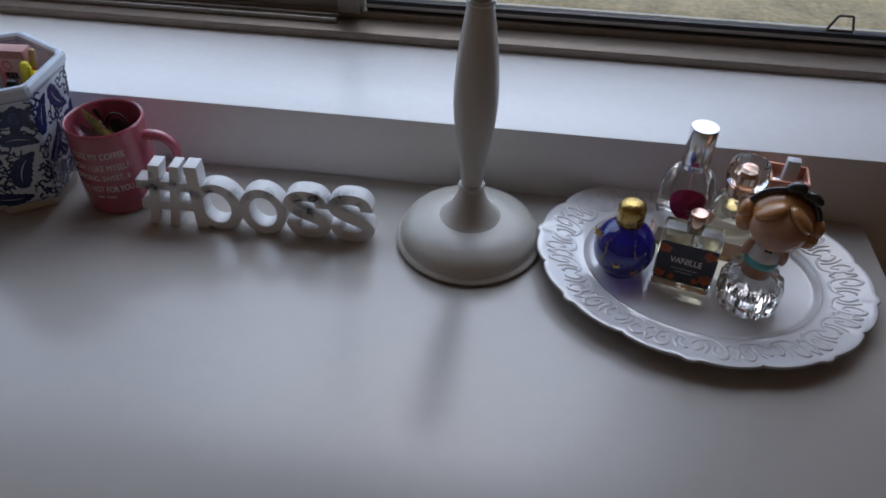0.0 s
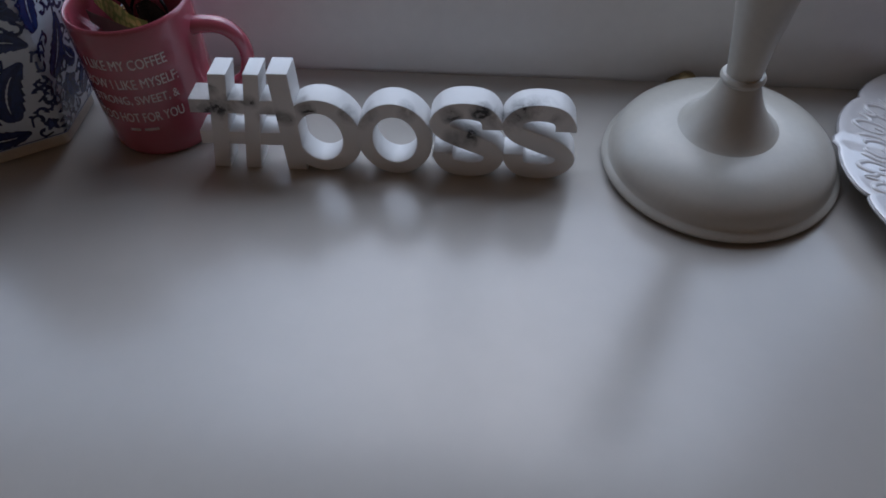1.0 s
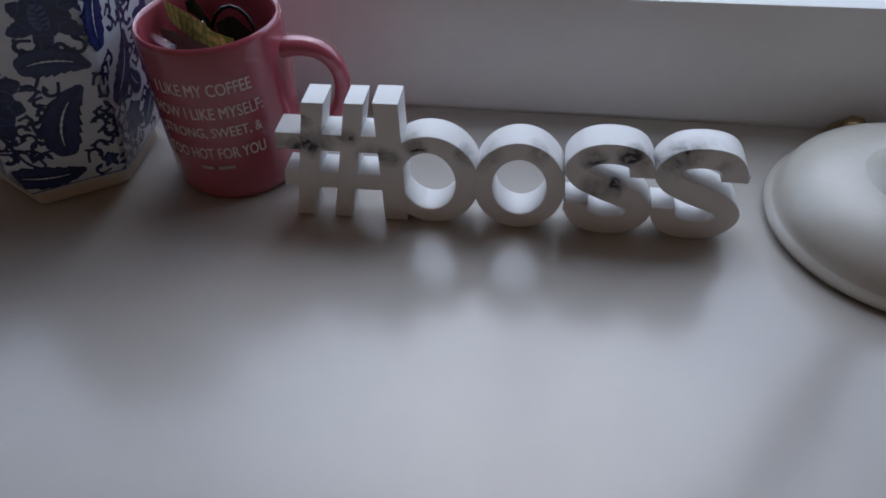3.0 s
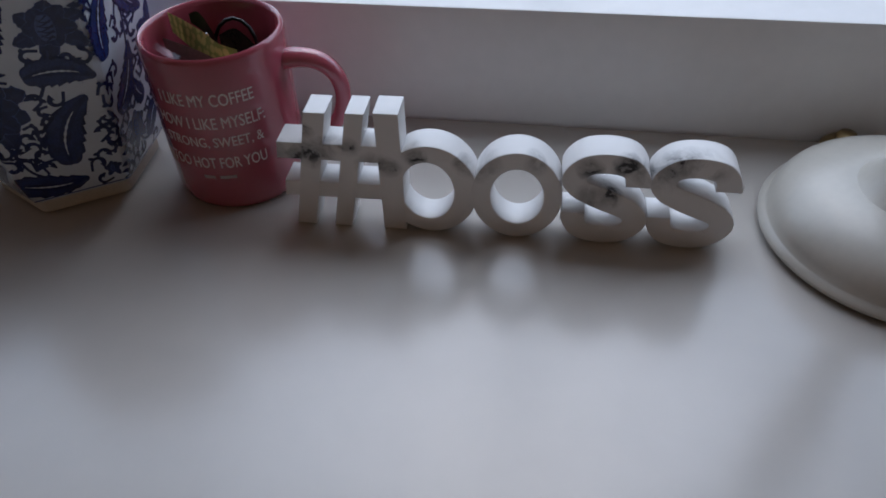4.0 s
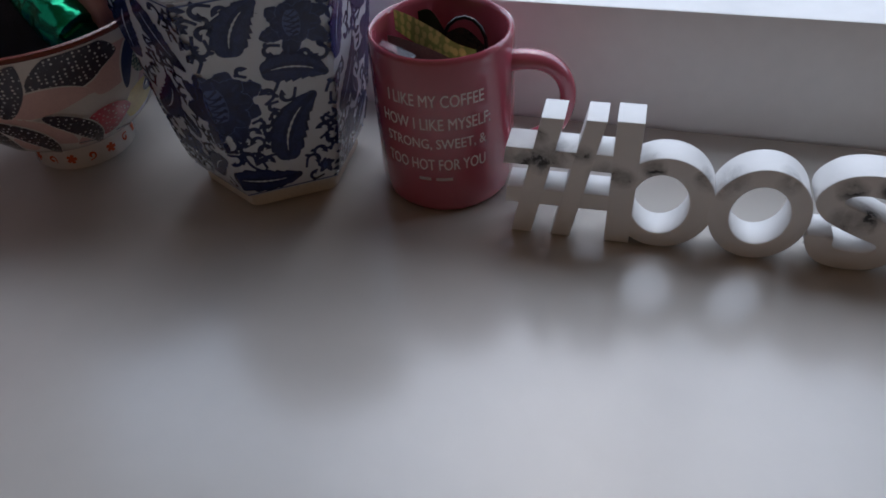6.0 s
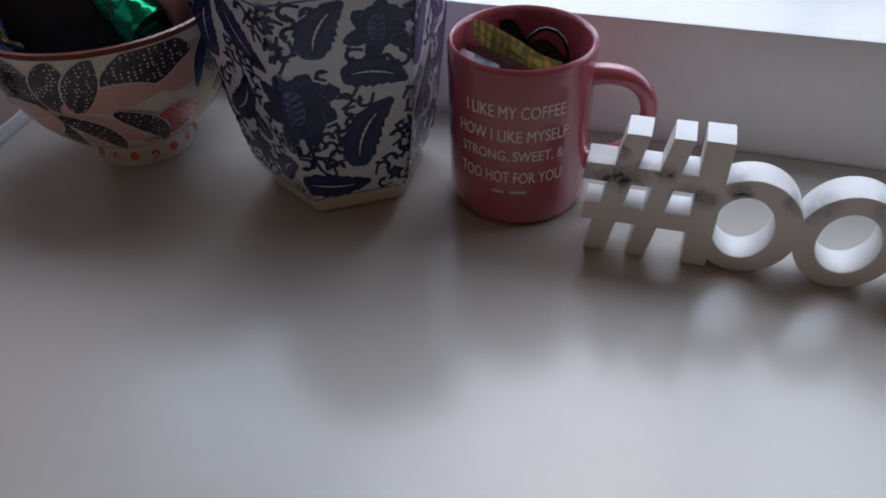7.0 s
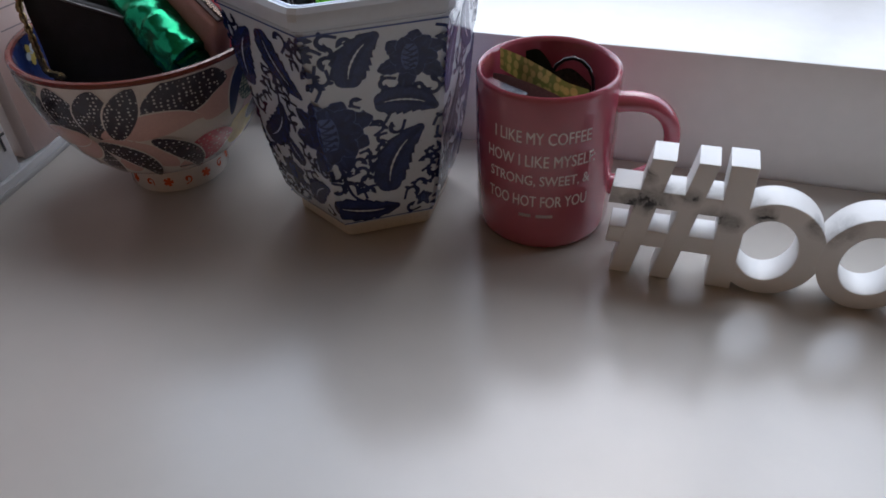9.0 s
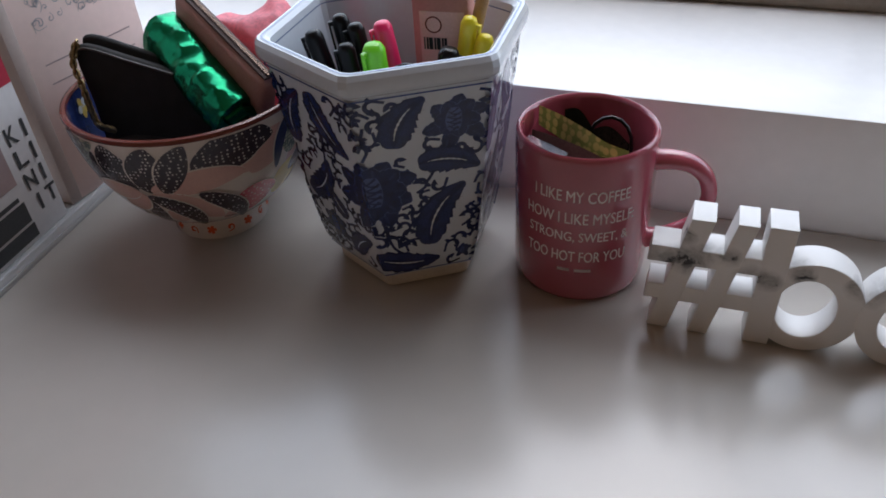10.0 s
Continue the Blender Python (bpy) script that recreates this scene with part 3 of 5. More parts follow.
def blossom(bm, x, y, r, lay, petals=9, mi=(0, 1, 2), lift=0.00016):
    """A peony: two rings of broad ragged petals with paler tips, and a paler bud drawn over them."""
    for ring_, (k0, rr, w, up) in enumerate(((0.0, r * 1.18, 0.27, 0), (0.5, r * 0.80, 0.27, 0.00009))):
        for k in range(petals):
            a = 2 * math.pi * (k + k0) / petals + 0.3 + 0.12 * math.sin(3.1 * k)
            s = rr * (0.90 + 0.16 * math.sin(5.3 * k + ring_))
            ca, sa = math.cos(a), math.sin(a)
            line = [(x + 0.15 * s * ca, y + 0.15 * s * sa), (x + 0.55 * s * ca - 0.05 * s * sa, y + 0.55 * s * sa + 0.05 * s * ca), (x + s * ca, y + s * sa)]

            def wide(t):
                tip = (1 - max(0.0, (t - 0.62) / 0.38) ** 1.6) * (1 - 0.20 * math.sin(9 * math.pi * max(0.0, t - 0.55)) ** 2)
                return max(0.0003, r * w * (0.42 + 0.58 * math.sin(math.pi * 0.5 * min(1, t / 0.62))) * tip)
            strip(bm, line, lambda t: wide(t) + r * 0.022, lay, 6, lift + up - 0.00003, mi[1], 7)
            strip(bm, line, wide, lay, 6, lift + up + 0.00001 * (k % 2), mi[0], 7)
            for off in (-0.02,):
                p0 = (x + 0.60 * s * ca - off * s * sa, y + 0.60 * s * sa + off * s * ca)
                p1 = (x + 0.90 * s * ca - off * 0.5 * s * sa, y + 0.90 * s * sa + off * 0.5 * s * ca)
                strip(bm, [p0, p1], lambda t: r * w * 0.15 * math.sin(math.pi * (0.1 + 0.8 * t)), lay, 2, lift + up + 0.00004, 3, 4)
    strip(bm, [(x, y - r * 0.42), (x - r * 0.03, y), (x, y + r * 0.44)], lambda t: r * 0.25 * math.sin(math.pi * (0.12 + 0.78 * t)) ** 0.7, lay, 4, lift + 0.00022, mi[1], 6)
    for k in range(9):
        q = -0.34 + 0.085 * k
        h = 0.25 * math.cos(q * 3.0)
        d = 0.07 * (1 if k % 2 else -1)
        strip(bm, [(x - r * h, y + r * (q + d)), (x - r * 0.05, y + r * (q - 0.05)), (x + r * h * 0.8, y + r * (q - d))], lambda t: r * 0.022 * (0.5 + t), lay, 1, lift + 0.0003, mi[0], 4)


SIDE = 0.0655  # one side of the vase, about half way up


def on_vase(x, z, lift):
    s = x / SIDE
    k = math.floor(s)
    w = s - k
    r = vase_r(z) + lift
    a, b = radians(-90 + 60 * k), radians(-30 + 60 * k)
    return Vector((r * (math.cos(a) * (1 - w) + math.cos(b) * w), r * (math.sin(a) * (1 - w) + math.sin(b) * w), z))


def hook(bm, x, y, size, turn, start):
    """A painted tendril: a comma that thickens to a round end, with a short side shoot."""
    line = [(x + size * (1 - 0.045 * k) * math.cos(start + turn * k * 0.40), y + size * (1 - 0.045 * k) * math.sin(start + turn * k * 0.40)) for k in range(11)]
    tail = (line[0][0] + size * 1.3 * math.sin(start) * turn, line[0][1] - size * 1.3 * math.cos(start) * turn)
    strip(bm, [tail] + line, lambda t: 0.00085 + 0.0008 * t ** 1.5 + (0.0007 * math.exp(-((t - 0.95) / 0.05) ** 2)), on_vase, 2, 0.00016, 0, 2)
    strip(bm, [line[2], (line[2][0] + size * 0.8 * math.cos(start + turn * 0.2), line[2][1] + size * 0.8 * math.sin(start + turn * 0.2))], lambda t: 0.0012 * math.sin(math.pi * (0.15 + 0.8 * t)), on_vase, 2, 0.00015, 0, 4)


def vase_leaf(bm, x0, y0, x1, y1, w, bend):
    """A toothed leaf: dark edge, mid-blue halves and a pale lens of dots along its middle."""
    dx, dy = x1 - x0, y1 - y0
    line = [(x0, y0), (x0 + dx * 0.33 - dy * bend, y0 + dy * 0.33 + dx * bend), (x0 + dx * 0.67 - dy * bend, y0 + dy * 0.67 + dx * bend), (x1, y1)]

    def teeth(scale_, deep):
        return lambda t: max(0.00015, w * scale_ * math.sin(math.pi * min(1, t * 0.96 + 0.02) ** 0.72) ** 0.8 * (1 - deep * ((t * 6.5) % 1.0)))
    strip(bm, line, teeth(1.0, 0.20), on_vase, 6, 0.00016, 0, 12)
    strip(bm, line, teeth(0.80, 0.16), on_vase, 6, 0.00021, 3, 12)
    strip(bm, line, lambda t: max(0.00012, 0.25 * w * math.sin(math.pi * t) ** 0.7), on_vase, 2, 0.00025, 0, 8)
    mid = spline([(x, y, 0) for x, y in line], 12)
    n = len(mid)
    core = [(p.x, p.y) for p in mid[n // 6: n - n // 5: 3]]
    strip(bm, core, lambda t: max(0.0001, 0.065 * w * math.sin(math.pi * (0.08 + 0.84 * t)) * (0.75 + 0.25 * math.cos(40 * t))), on_vase, 2, 0.00029, 2, 5)
    for k in range(n // 5, n - n // 4, 5):
        d = (mid[k + 1] - mid[k - 1]).normalized()
        for side_ in (-1, 1):
            e = (mid[k].x + d.x * w * 0.34 - side_ * d.y * w * 0.62, mid[k].y + d.y * w * 0.34 + side_ * d.x * w * 0.62)
            strip(bm, [(mid[k].x, mid[k].y), e], lambda t: 0.00022 * (1.2 - t), on_vase, 1, 0.00027, 0, 2)


def vase_paint(k):
    """The flowers and leaves of two neighbouring sides, from side k on."""
    rnd = random.Random(5 + k)
    bm = bmesh.new()
    z0, zh = 0.0135, 0.122

    def P(w, v):
        return (k + w) * SIDE, z0 + v * zh
    taken = [((k + 2.06) * SIDE, z0 + 0.54 * zh, 0.027), ((k + 2.0) * SIDE, z0 + 0.12 * zh, 0.012)]

    def lf(w0, v0, w1, v1, width, bend=0.12):
        (a, b), (c, d) = P(w0, v0), P(w1, v1)
        vase_leaf(bm, a, b, c, d, width * 1.06, bend)
        for t in (0.1, 0.35, 0.65, 0.9):
            taken.append((a + (c - a) * t, b + (d - b) * t, width * 1.0))

    def fl(w, v, r, petals=9):
        a, b = P(w, v)
        blossom(bm, a, b, r, on_vase, petals)
        taken.append((a, b, r))

    def stem(*q):
        strip(bm, [P(*c) for c in q], lambda t: 0.0009, on_vase, 2, 0.00012, 0, 6)
    # the side to the right of the corner, and the flower over the corner
    fl(0.06, 0.54, 0.0240, 8)
    lf(0.27, 0.76, 0.52, 0.99, 0.0098)
    fl(0.74, 0.86, 0.0165, 6)
    lf(0.45, 0.66, 0.96, 0.60, 0.0092, 0.10)
    lf(0.52, 0.17, 0.84, 0.52, 0.0114, 0.12)
    lf(-0.06, 0.13, 0.62, 0.07, 0.0098, -0.08)
    fl(0.86, 0.09, 0.0062, 5)
    stem((0.08, 0.45), (0.15, 0.2), (0.3, 0.12))
    stem((0.35, 0.64), (0.5, 0.55), (0.66, 0.72), (0.72, 0.8))
    stem((0.2, 0.2), (0.4, 0.22), (0.52, 0.17))
    # the next side
    lf(1.12, 0.64, 1.36, 0.95, 0.0092)
    lf(1.50, 0.97, 1.86, 0.70, 0.0092, -0.12)
    lf(1.10, 0.36, 1.52, 0.62, 0.0092, -0.12)
    fl(1.34, 0.20, 0.0125, 6)
    lf(1.62, 0.30, 1.46, 0.44, 0.0070)
    lf(1.60, 0.07, 1.93, 0.22, 0.0085)
    stem((1.1, 0.3), (1.3, 0.40), (1.5, 0.64), (1.5, 0.9))
    stem((1.34, 0.2), (1.45, 0.1), (1.6, 0.07))
    # the curls that fill the gaps
    made = 0
    for _ in range(4000):
        w, v = rnd.uniform(0.0, 2.0), rnd.uniform(0.03, 0.98)
        a, b = P(w, v)
        size = rnd.uniform(0.0026, 0.0052)
        if all(math.hypot(a - x, b - y) > r * 0.90 + size * 0.78 for x, y, r in taken):
            hook(bm, a, b, size, rnd.choice((-1, 1)), rnd.uniform(0, 6.3))
            taken.append((a, b, size * 0.9))
            made += 1
    for zz in (0.0128, 0.1372):
        strip(bm, [((k + 2 * q / 40) * SIDE, zz) for q in range(41)], lambda t: 0.0005, on_vase, 1, 0.00016, 1, 1)
    return bm


for k in (-2, 0, 2):
    part("painted_panel", vase_paint(k), [M_cobalt, M_cobalt2, M_porc, M_cobalt3], vase, "cobalt blue painted leaves, flowers and scrolls")["kind"] = "stuff"
part("rim_line", hexlathe([(0.0731, VH + 0.0003), (0.0745, VH + 0.0003)], False), M_blueline, vase, "thin blue line round the rim")
part("inside_line", hexlathe([(0.0689, 0.1440), (0.0686, 0.1462)], False), M_blueline, vase)

# ---- the bowl's painting ----
M_bpink = mat("bowl_pink", (0.58, 0.37, 0.33), 0.2, vary=0.10, scale=90, coat=0.3)
M_bdots = dotted("bowl_black_dots", (0.030, 0.022, 0.035), (0.55, 0.52, 0.50), 400, 0.24)
M_bred = dotted("bowl_red_dots", (0.46, 0.025, 0.05), (0.6, 0.35, 0.33), 380, 0.26)
M_byellow = mat("bowl_yellow", (0.62, 0.46, 0.12), 0.2, vary=0.15, scale=60, coat=0.3)
M_bblue = mat("bowl_navy", (0.03, 0.045, 0.13), 0.2, vary=0.2, scale=60, coat=0.3)
M_bgreen = dotted("bowl_green_scales", (0.07, 0.12, 0.11), (0.33, 0.36, 0.28), 420, 0.42)
M_bred2 = mat("bowl_orange_red", (0.55, 0.09, 0.03), 0.25, vary=0.15, scale=60)
BOWL_MATS = [M_bpink, M_bdots, M_bred, M_byellow, M_bblue, M_bgreen, M_bowl]


def on_bowl(x, z, lift):
    """x: metres round the middle of the bowl, 0 towards the room."""
    z = min(max(z, 0.0175), BH - 0.0045)
    a = x / 0.066
    r = bowl_r(z) + lift
    return Vector((r * math.cos(a), r * math.sin(a), z - 0.3 * lift))


def petal(bm, x0, z0, x1, z1, w, mi, bend=0.0, lift=0.00016, edge=True):
    dx, dz = x1 - x0, z1 - z0
    line = [(x0, z0), (x0 + dx * 0.4 - dz * bend, z0 + dz * 0.4 + dx * bend), (x0 + dx * 0.75 - dz * bend, z0 + dz * 0.75 + dx * bend), (x1, z1)]
    if edge:
        strip(bm, line, lambda t: leafw(w + 0.0010)(t), on_bowl, 6, lift - 0.00006, 6, 7)
    strip(bm, line, lambda t: leafw(w)(t), on_bowl, 6, lift + 0.00004, mi, 7)


def bowl_paint(x):
    bm = bmesh.new()
    c, zc = x - 0.040, 0.064
    # big flower: pale petals below, dotted dark ones above and between
    for dx, dz, w, mi in ((0.058, 0.006, 0.0088, 0), (0.040, -0.032, 0.0095, 1), (-0.022, -0.018, 0.0080, 2), (-0.036, 0.000, 0.0075, 3)):
        petal(bm, c + dx * 0.08, zc + dz * 0.08, c + dx, zc + dz, w, 0, 0.05, 0.00052 + 0.00011 * mi)
    for k, (dx, w) in enumerate(((-0.038, 0.0112), (-0.013, 0.0112), (0.010, 0.0105), (0.028, 0.0080))):
        petal(bm, c + dx * 0.45, zc - 0.001, c + dx * 1.05, 0.0972, w, 1, 0.03, 0.00022 + 0.00011 * k)
    petal(bm, c + 0.001, zc - 0.003, c + 0.022, 0.0225, 0.0070, 1, 0.16, 0.00115)
    petal(bm, c + 0.030, zc - 0.003, c + 0.056, 0.0235, 0.0066, 1, 0.10, 0.00120)
    petal(bm, c - 0.004, zc - 0.004, c - 0.012, 0.024, 0.0064, 1, 0.1, 0.00026)
    petal(bm, c + 0.034, 0.082, c + 0.086, 0.0900, 0.0128, 0, -0.10, 0.00016)
    petal(bm, c + 0.030, 0.076, c + 0.076, 0.0880, 0.0130, 1, 0.10, 0.00030)
    petal(bm, c + 0.046, 0.0345, c + 0.080, 0.046, 0.0125, 2, 0.06, 0.00046)
    petal(bm, c + 0.083, 0.034, c + 0.098, 0.058, 0.0125, 3, 0.05, 0.00019)
    petal(bm, c + 0.092, 0.050, c + 0.116, 0.064, 0.0070, 4, 0.05, 0.00030)
    petal(bm, c + 0.088, 0.066, c + 0.118, 0.0965, 0.0122, 5, 0.15, 0.00022)
    petal(bm, c + 0.078, 0.060, c + 0.098, 0.0970, 0.0038, 4, 0.15, 0.00030)
    petal(bm, c + 0.108, 0.030, c + 0.122, 0.055, 0.0090, 1, 0.1, 0.00022)
    petal(bm, c - 0.050, 0.050, c - 0.022, 0.078, 0.0085, 0, 0.1, 0.00015)
    petal(bm, c + 0.005, 0.030, c + 0.020, 0.046, 0.0075, 0, 0.1, 0.00015)
    petal(bm, c + 0.060, 0.066, c + 0.092, 0.076, 0.0080, 0, 0.1, 0.00015)
    petal(bm, c + 0.040, 0.028, c + 0.062, 0.034, 0.0050, 0, 0.1, 0.00015)
    # thin drawn lines
    for x0, x1, z0, z1 in ((0.040, 0.060, 0.030, 0.022), (0.070, 0.092, 0.028, 0.022), (-0.02, 0.0, 0.026, 0.020)):
        strip(bm, [(c + x0, z0), (c + (x0 + x1) / 2, (z0 + z1) / 2 + 0.002), (c + x1, z1)], lambda t: 0.0006, on_bowl, 1, 0.0003, 4, 6)
    return bm


for k in range(3):
    part("painted_panel", bowl_paint((radians(-49) + 2 * math.pi * k / 3) * 0.066), BOWL_MATS, bowl, "painted pink and dotted black petals")["kind"] = "stuff"
marks = bmesh.new()
rnd = random.Random(3)


def on_foot(x, z, lift):
    a = x / 0.0325
    r = 0.0333 - 0.0014 * z / 0.0165 + lift
    return Vector((r * math.cos(a), r * math.sin(a), z))


for k in range(16):
    x = 2 * math.pi * k / 16 * 0.0325
    if k % 2:
        for a in range(5):
            b = a * 1.257
            strip(marks, [(x, 0.008), (x + 0.0032 * math.cos(b), 0.008 + 0.0032 * math.sin(b))], lambda t: 0.0011, on_foot, 2, 0.0003, 0, 2)
    else:
        curl(marks, x, 0.008, 0.0026, 1, rnd.uniform(0, 6), on_foot, 0, 0.0008, 0.0003)
part("painted_foot_marks", marks, M_bred2, bowl, "orange-red flower marks on the foot")


def in_bowl(x, z, lift):
    a = x / 0.066
    r = bowl_r(z) - 0.0041 - lift
    return Vector((r * math.cos(a), r * math.sin(a), z))


for k in range(9):
    x = 2 * math.pi * k / 9 * 0.066
    bm = bmesh.new()
    for j in range(5):
        b = 1.257 * j + k
        strip(bm, [(x, 0.088), (x + 0.007 * math.cos(b), 0.088 + 0.007 * math.sin(b))], lambda t: 0.0026 * math.sin(math.pi * (0.1 + 0.8 * t)), in_bowl, 2, 0.0002, 0 if j % 2 else 1, 4)
    part("painted_flower", bm, [M_porc, M_byellow], bowl, "white and yellow flower inside")


# ---- embossed scrolls on the tray's rim ----
def on_tray(a, s, lift):
    """a: angle; s: 0 at the inner ring, 1 at the edge."""
    e = (0.755 + 0.215 * s)
    z = 0.0117 + 0.0066 * s
    w = 1 + (tray_edge(a) - 1) * s
    return Vector((TA * e * w * math.cos(a), TB * e * w * math.sin(a), z + lift))


def ridge(bm, pts, widths, height):
    """Soft relief: a low rounded ridge along points."""
    n = len(pts)
    rows_ = []
    for k, p in enumerate(pts):
        d = pts[min(k + 1, n - 1)] - pts[max(k - 1, 0)]
        side_ = Vector((d.y, -d.x, 0)).normalized()
        w = widths(k / (n - 1))
        h = height * min(1.0, w / 0.0012)
        rows_.append([bm.verts.new(p + side_ * w * c + Vector((0, 0, h * e - 0.0002))) for c, e in ((-1, 0), (-0.72, 0.66), (0, 1), (0.72, 0.66), (1, 0))])
    for a, b in zip(rows_, rows_[1:]):
        for j in range(4):
            bm.faces.new((a[j], a[j + 1], b[j + 1], b[j]))


def scroll(a0, flip):
    bm = bmesh.new()
    L = 0.131 * (1 if flip else -1)

    def line(*us):
        return spline([on_tray(a0 + u * L, s, 0.0) for u, s in us], 5)

    def drop(w):
        return lambda t: 0.0003 + w * math.sin(math.pi * t ** 0.65) ** 0.8
    ridge(bm, line((-0.98, 0.36), (-0.62, 0.14), (-0.10, 0.08), (0.38, 0.13), (0.70, 0.42), (0.62, 0.76), (0.32, 0.88), (0.06, 0.70), (0.10, 0.44), (0.30, 0.36), (0.42, 0.52)), lambda t: 0.0010 + 0.0011 * math.sin(math.pi * min(1.0, t * 1.05)) + 0.0008 * math.exp(-((t - 0.97) / 0.04) ** 2), 0.0014)
    ridge(bm, line((-0.66, 0.20), (-0.46, 0.44), (-0.70, 0.66), (-0.90, 0.58)), drop(0.0020), 0.0016)
    ridge(bm, line((-0.34, 0.16), (-0.18, 0.46), (-0.40, 0.80)), drop(0.0024), 0.0016)
    ridge(bm, line((0.66, 0.62), (0.86, 0.66), (0.96, 0.88)), drop(0.0022), 0.0016)
    ridge(bm, line((0.60, 0.24), (0.80, 0.30), (0.99, 0.14)), drop(0.0020), 0.0014)
    return bm


for k in range(24):
    part("embossed_scroll", scroll(2 * math.pi * (k + 0.5) / 24, k % 2 == 0), M_tray, tray, sharp=80)
edge_pts = [Vector((TA * tray_edge(2 * math.pi * k / 320) * 1.0 * math.cos(2 * math.pi * k / 320), TB * tray_edge(2 * math.pi * k / 320) * math.sin(2 * math.pi * k / 320), 0.0170)) for k in range(320)]
part("edge", tube(edge_pts, 0.0009, 6, closed=True), M_traygrey, tray, "worn grey edge of the rim")

# ---- bottles on the tray (they stand 7 mm over the desk) ----
TZ = 0.0068
M_clear = mat("clear_glass", (0.96, 0.97, 0.97), 0.02, trans=1.0, vary=0.0, ior=1.2, rvary=0)
M_liquid = mat("pale_perfume", (0.93, 0.84, 0.62), 0.0, trans=1.0, vary=0.02, ior=1.24, rvary=0)
M_pinkliq = mat("clear_perfume", (0.94, 0.90, 0.86), 0.0, trans=1.0, vary=0.02, ior=1.24, rvary=0)
M_blueglass = mat("cobalt_glass", (0.010, 0.010, 0.22), 0.05, vary=0.25, scale=40, coat=0.6, trans=0.5)
M_gold = mat("worn_gold", (0.44, 0.30, 0.10), 0.28, metal=1.0, vary=0.25, scale=200, bump=0.25, bump_scale=600)
M_silver = mat("silver_cap", (0.78, 0.78, 0.80), 0.16, metal=1.0, vary=0.05)
M_rosegold = mat("rose_gold", (0.72, 0.50, 0.38), 0.2, metal=1.0, vary=0.08)
M_sticker = mat("magenta_sticker", (0.42, 0.03, 0.12), 0.4, vary=0.15, scale=90)
M_label = mat("black_label", (0.015, 0.015, 0.022), 0.4, vary=0.3, scale=120)
M_orange = mat("orange_flower_print", (0.45, 0.10, 0.03), 0.4, vary=0.3, scale=150)
M_copper = mat("copper_lacquer", (0.55, 0.25, 0.16), 0.3, metal=0.5, vary=0.1, scale=60)
M_grey_ink = mat("grey_print", (0.30, 0.30, 0.33), 0.4, vary=0.1)

# round blue bottle
blue = thing("blue_perfume_bottle", 0.4905, -0.002, TZ, "round cobalt-blue glass perfume bottle with a gold cap", "perfume bottle", rz=-6)
prof = [(0, 0.0), (0.012, 0.0), (0.017, 0.0016)] + [(0.0295 * math.cos(radians(a)) ** 0.8, 0.029 + 0.0285 * math.sin(radians(a))) for a in range(-62, 72, 6)] + [(0.0105, 0.0572), (0.0100, 0.0600), (0, 0.0600)]
part("body", lathe(prof, 64), M_blueglass, blue, sharp=60)
cap = lathe([(0, 0.0575), (0.0112, 0.0575), (0.0128, 0.0590), (0.0122, 0.0620), (0.0130, 0.0635), (0.0130, 0.0760), (0.0122, 0.0790), (0.0100, 0.0815), (0.0060, 0.0830), (0, 0.0834)], 40)
part("cap", cap, M_gold, blue, "embossed gold cap", sharp=60)
chain = bmesh.new()
for ang, zs in ((-128, [0.0570 - 0.0026 * k for k in range(12)]), (-70, [0.0570 - 0.0026 * k for k in range(8)])):
    for k, z in enumerate(zs):
        a = radians(ang + 2.0 * math.sin(k))
        q = min(0.999, abs(z - 0.029) / 0.0285)
        r = max(0.0138, 0.0295 * (1 - q * q) ** 0.4 + 0.0010)
        c = Vector((r * math.cos(a), r * math.sin(a), z))
        s = Vector((-math.sin(a), math.cos(a), 0)) if k % 2 else Vector((math.cos(a), math.sin(a), 0))
        tube([c + s * (0.0009 * math.sin(t * 0.785)) + Vector((0, 0, 0.0017 * math.cos(t * 0.785))) for t in range(8)], 0.0003, 5, chain, closed=True)
part("chain", chain, M_gold, blue, "fine gold chain")
star = bmesh.new()
for k in range(8):
    a = k * math.pi / 4
    tube([(0, 0, 0), (0.0070 * math.cos(a), 0, 0.0070 * math.sin(a))], [0.0016, 0.0003], 5, star)
place(part("star_charm", star, M_gold, blue, "gold star charm"), -0.0270, -0.0120, 0.0500, 0, 0, -40)
for x, z, s in ((-0.006, 0.026, 1.0), (0.011, 0.0205, 0.8)):
    ch = tube([(-0.0038 * s, 0, 0.003 * s), (-0.001 * s, 0, -0.0006), (0.0036 * s, 0, 0.0004), (0.0030 * s, 0, 0.0042 * s)], [0.0006, 0.0018 * s, 0.0016 * s, 0.0004], 6)
    place(part("charm", ch, M_gold, blue, "tiny gold bird charm"), x, -0.0298 + 0.0025 * abs(x) / 0.01, z, 0, 0, x * 2200)
for k in range(2):
    sq = tube([(0.0, 0, 0), (0.006, 0, 0), (0.006, 0, 0.006), (0, 0, 0.006)], 0.0003, 5, closed=True)
    place(part("drawn_square", sq, M_gold, blue, "thin gold square outline"), 0.0085 - 0.004 * k, -0.0286 + 0.0006 * k, 0.0125 + 0.009 * k, 0, 0, 18)

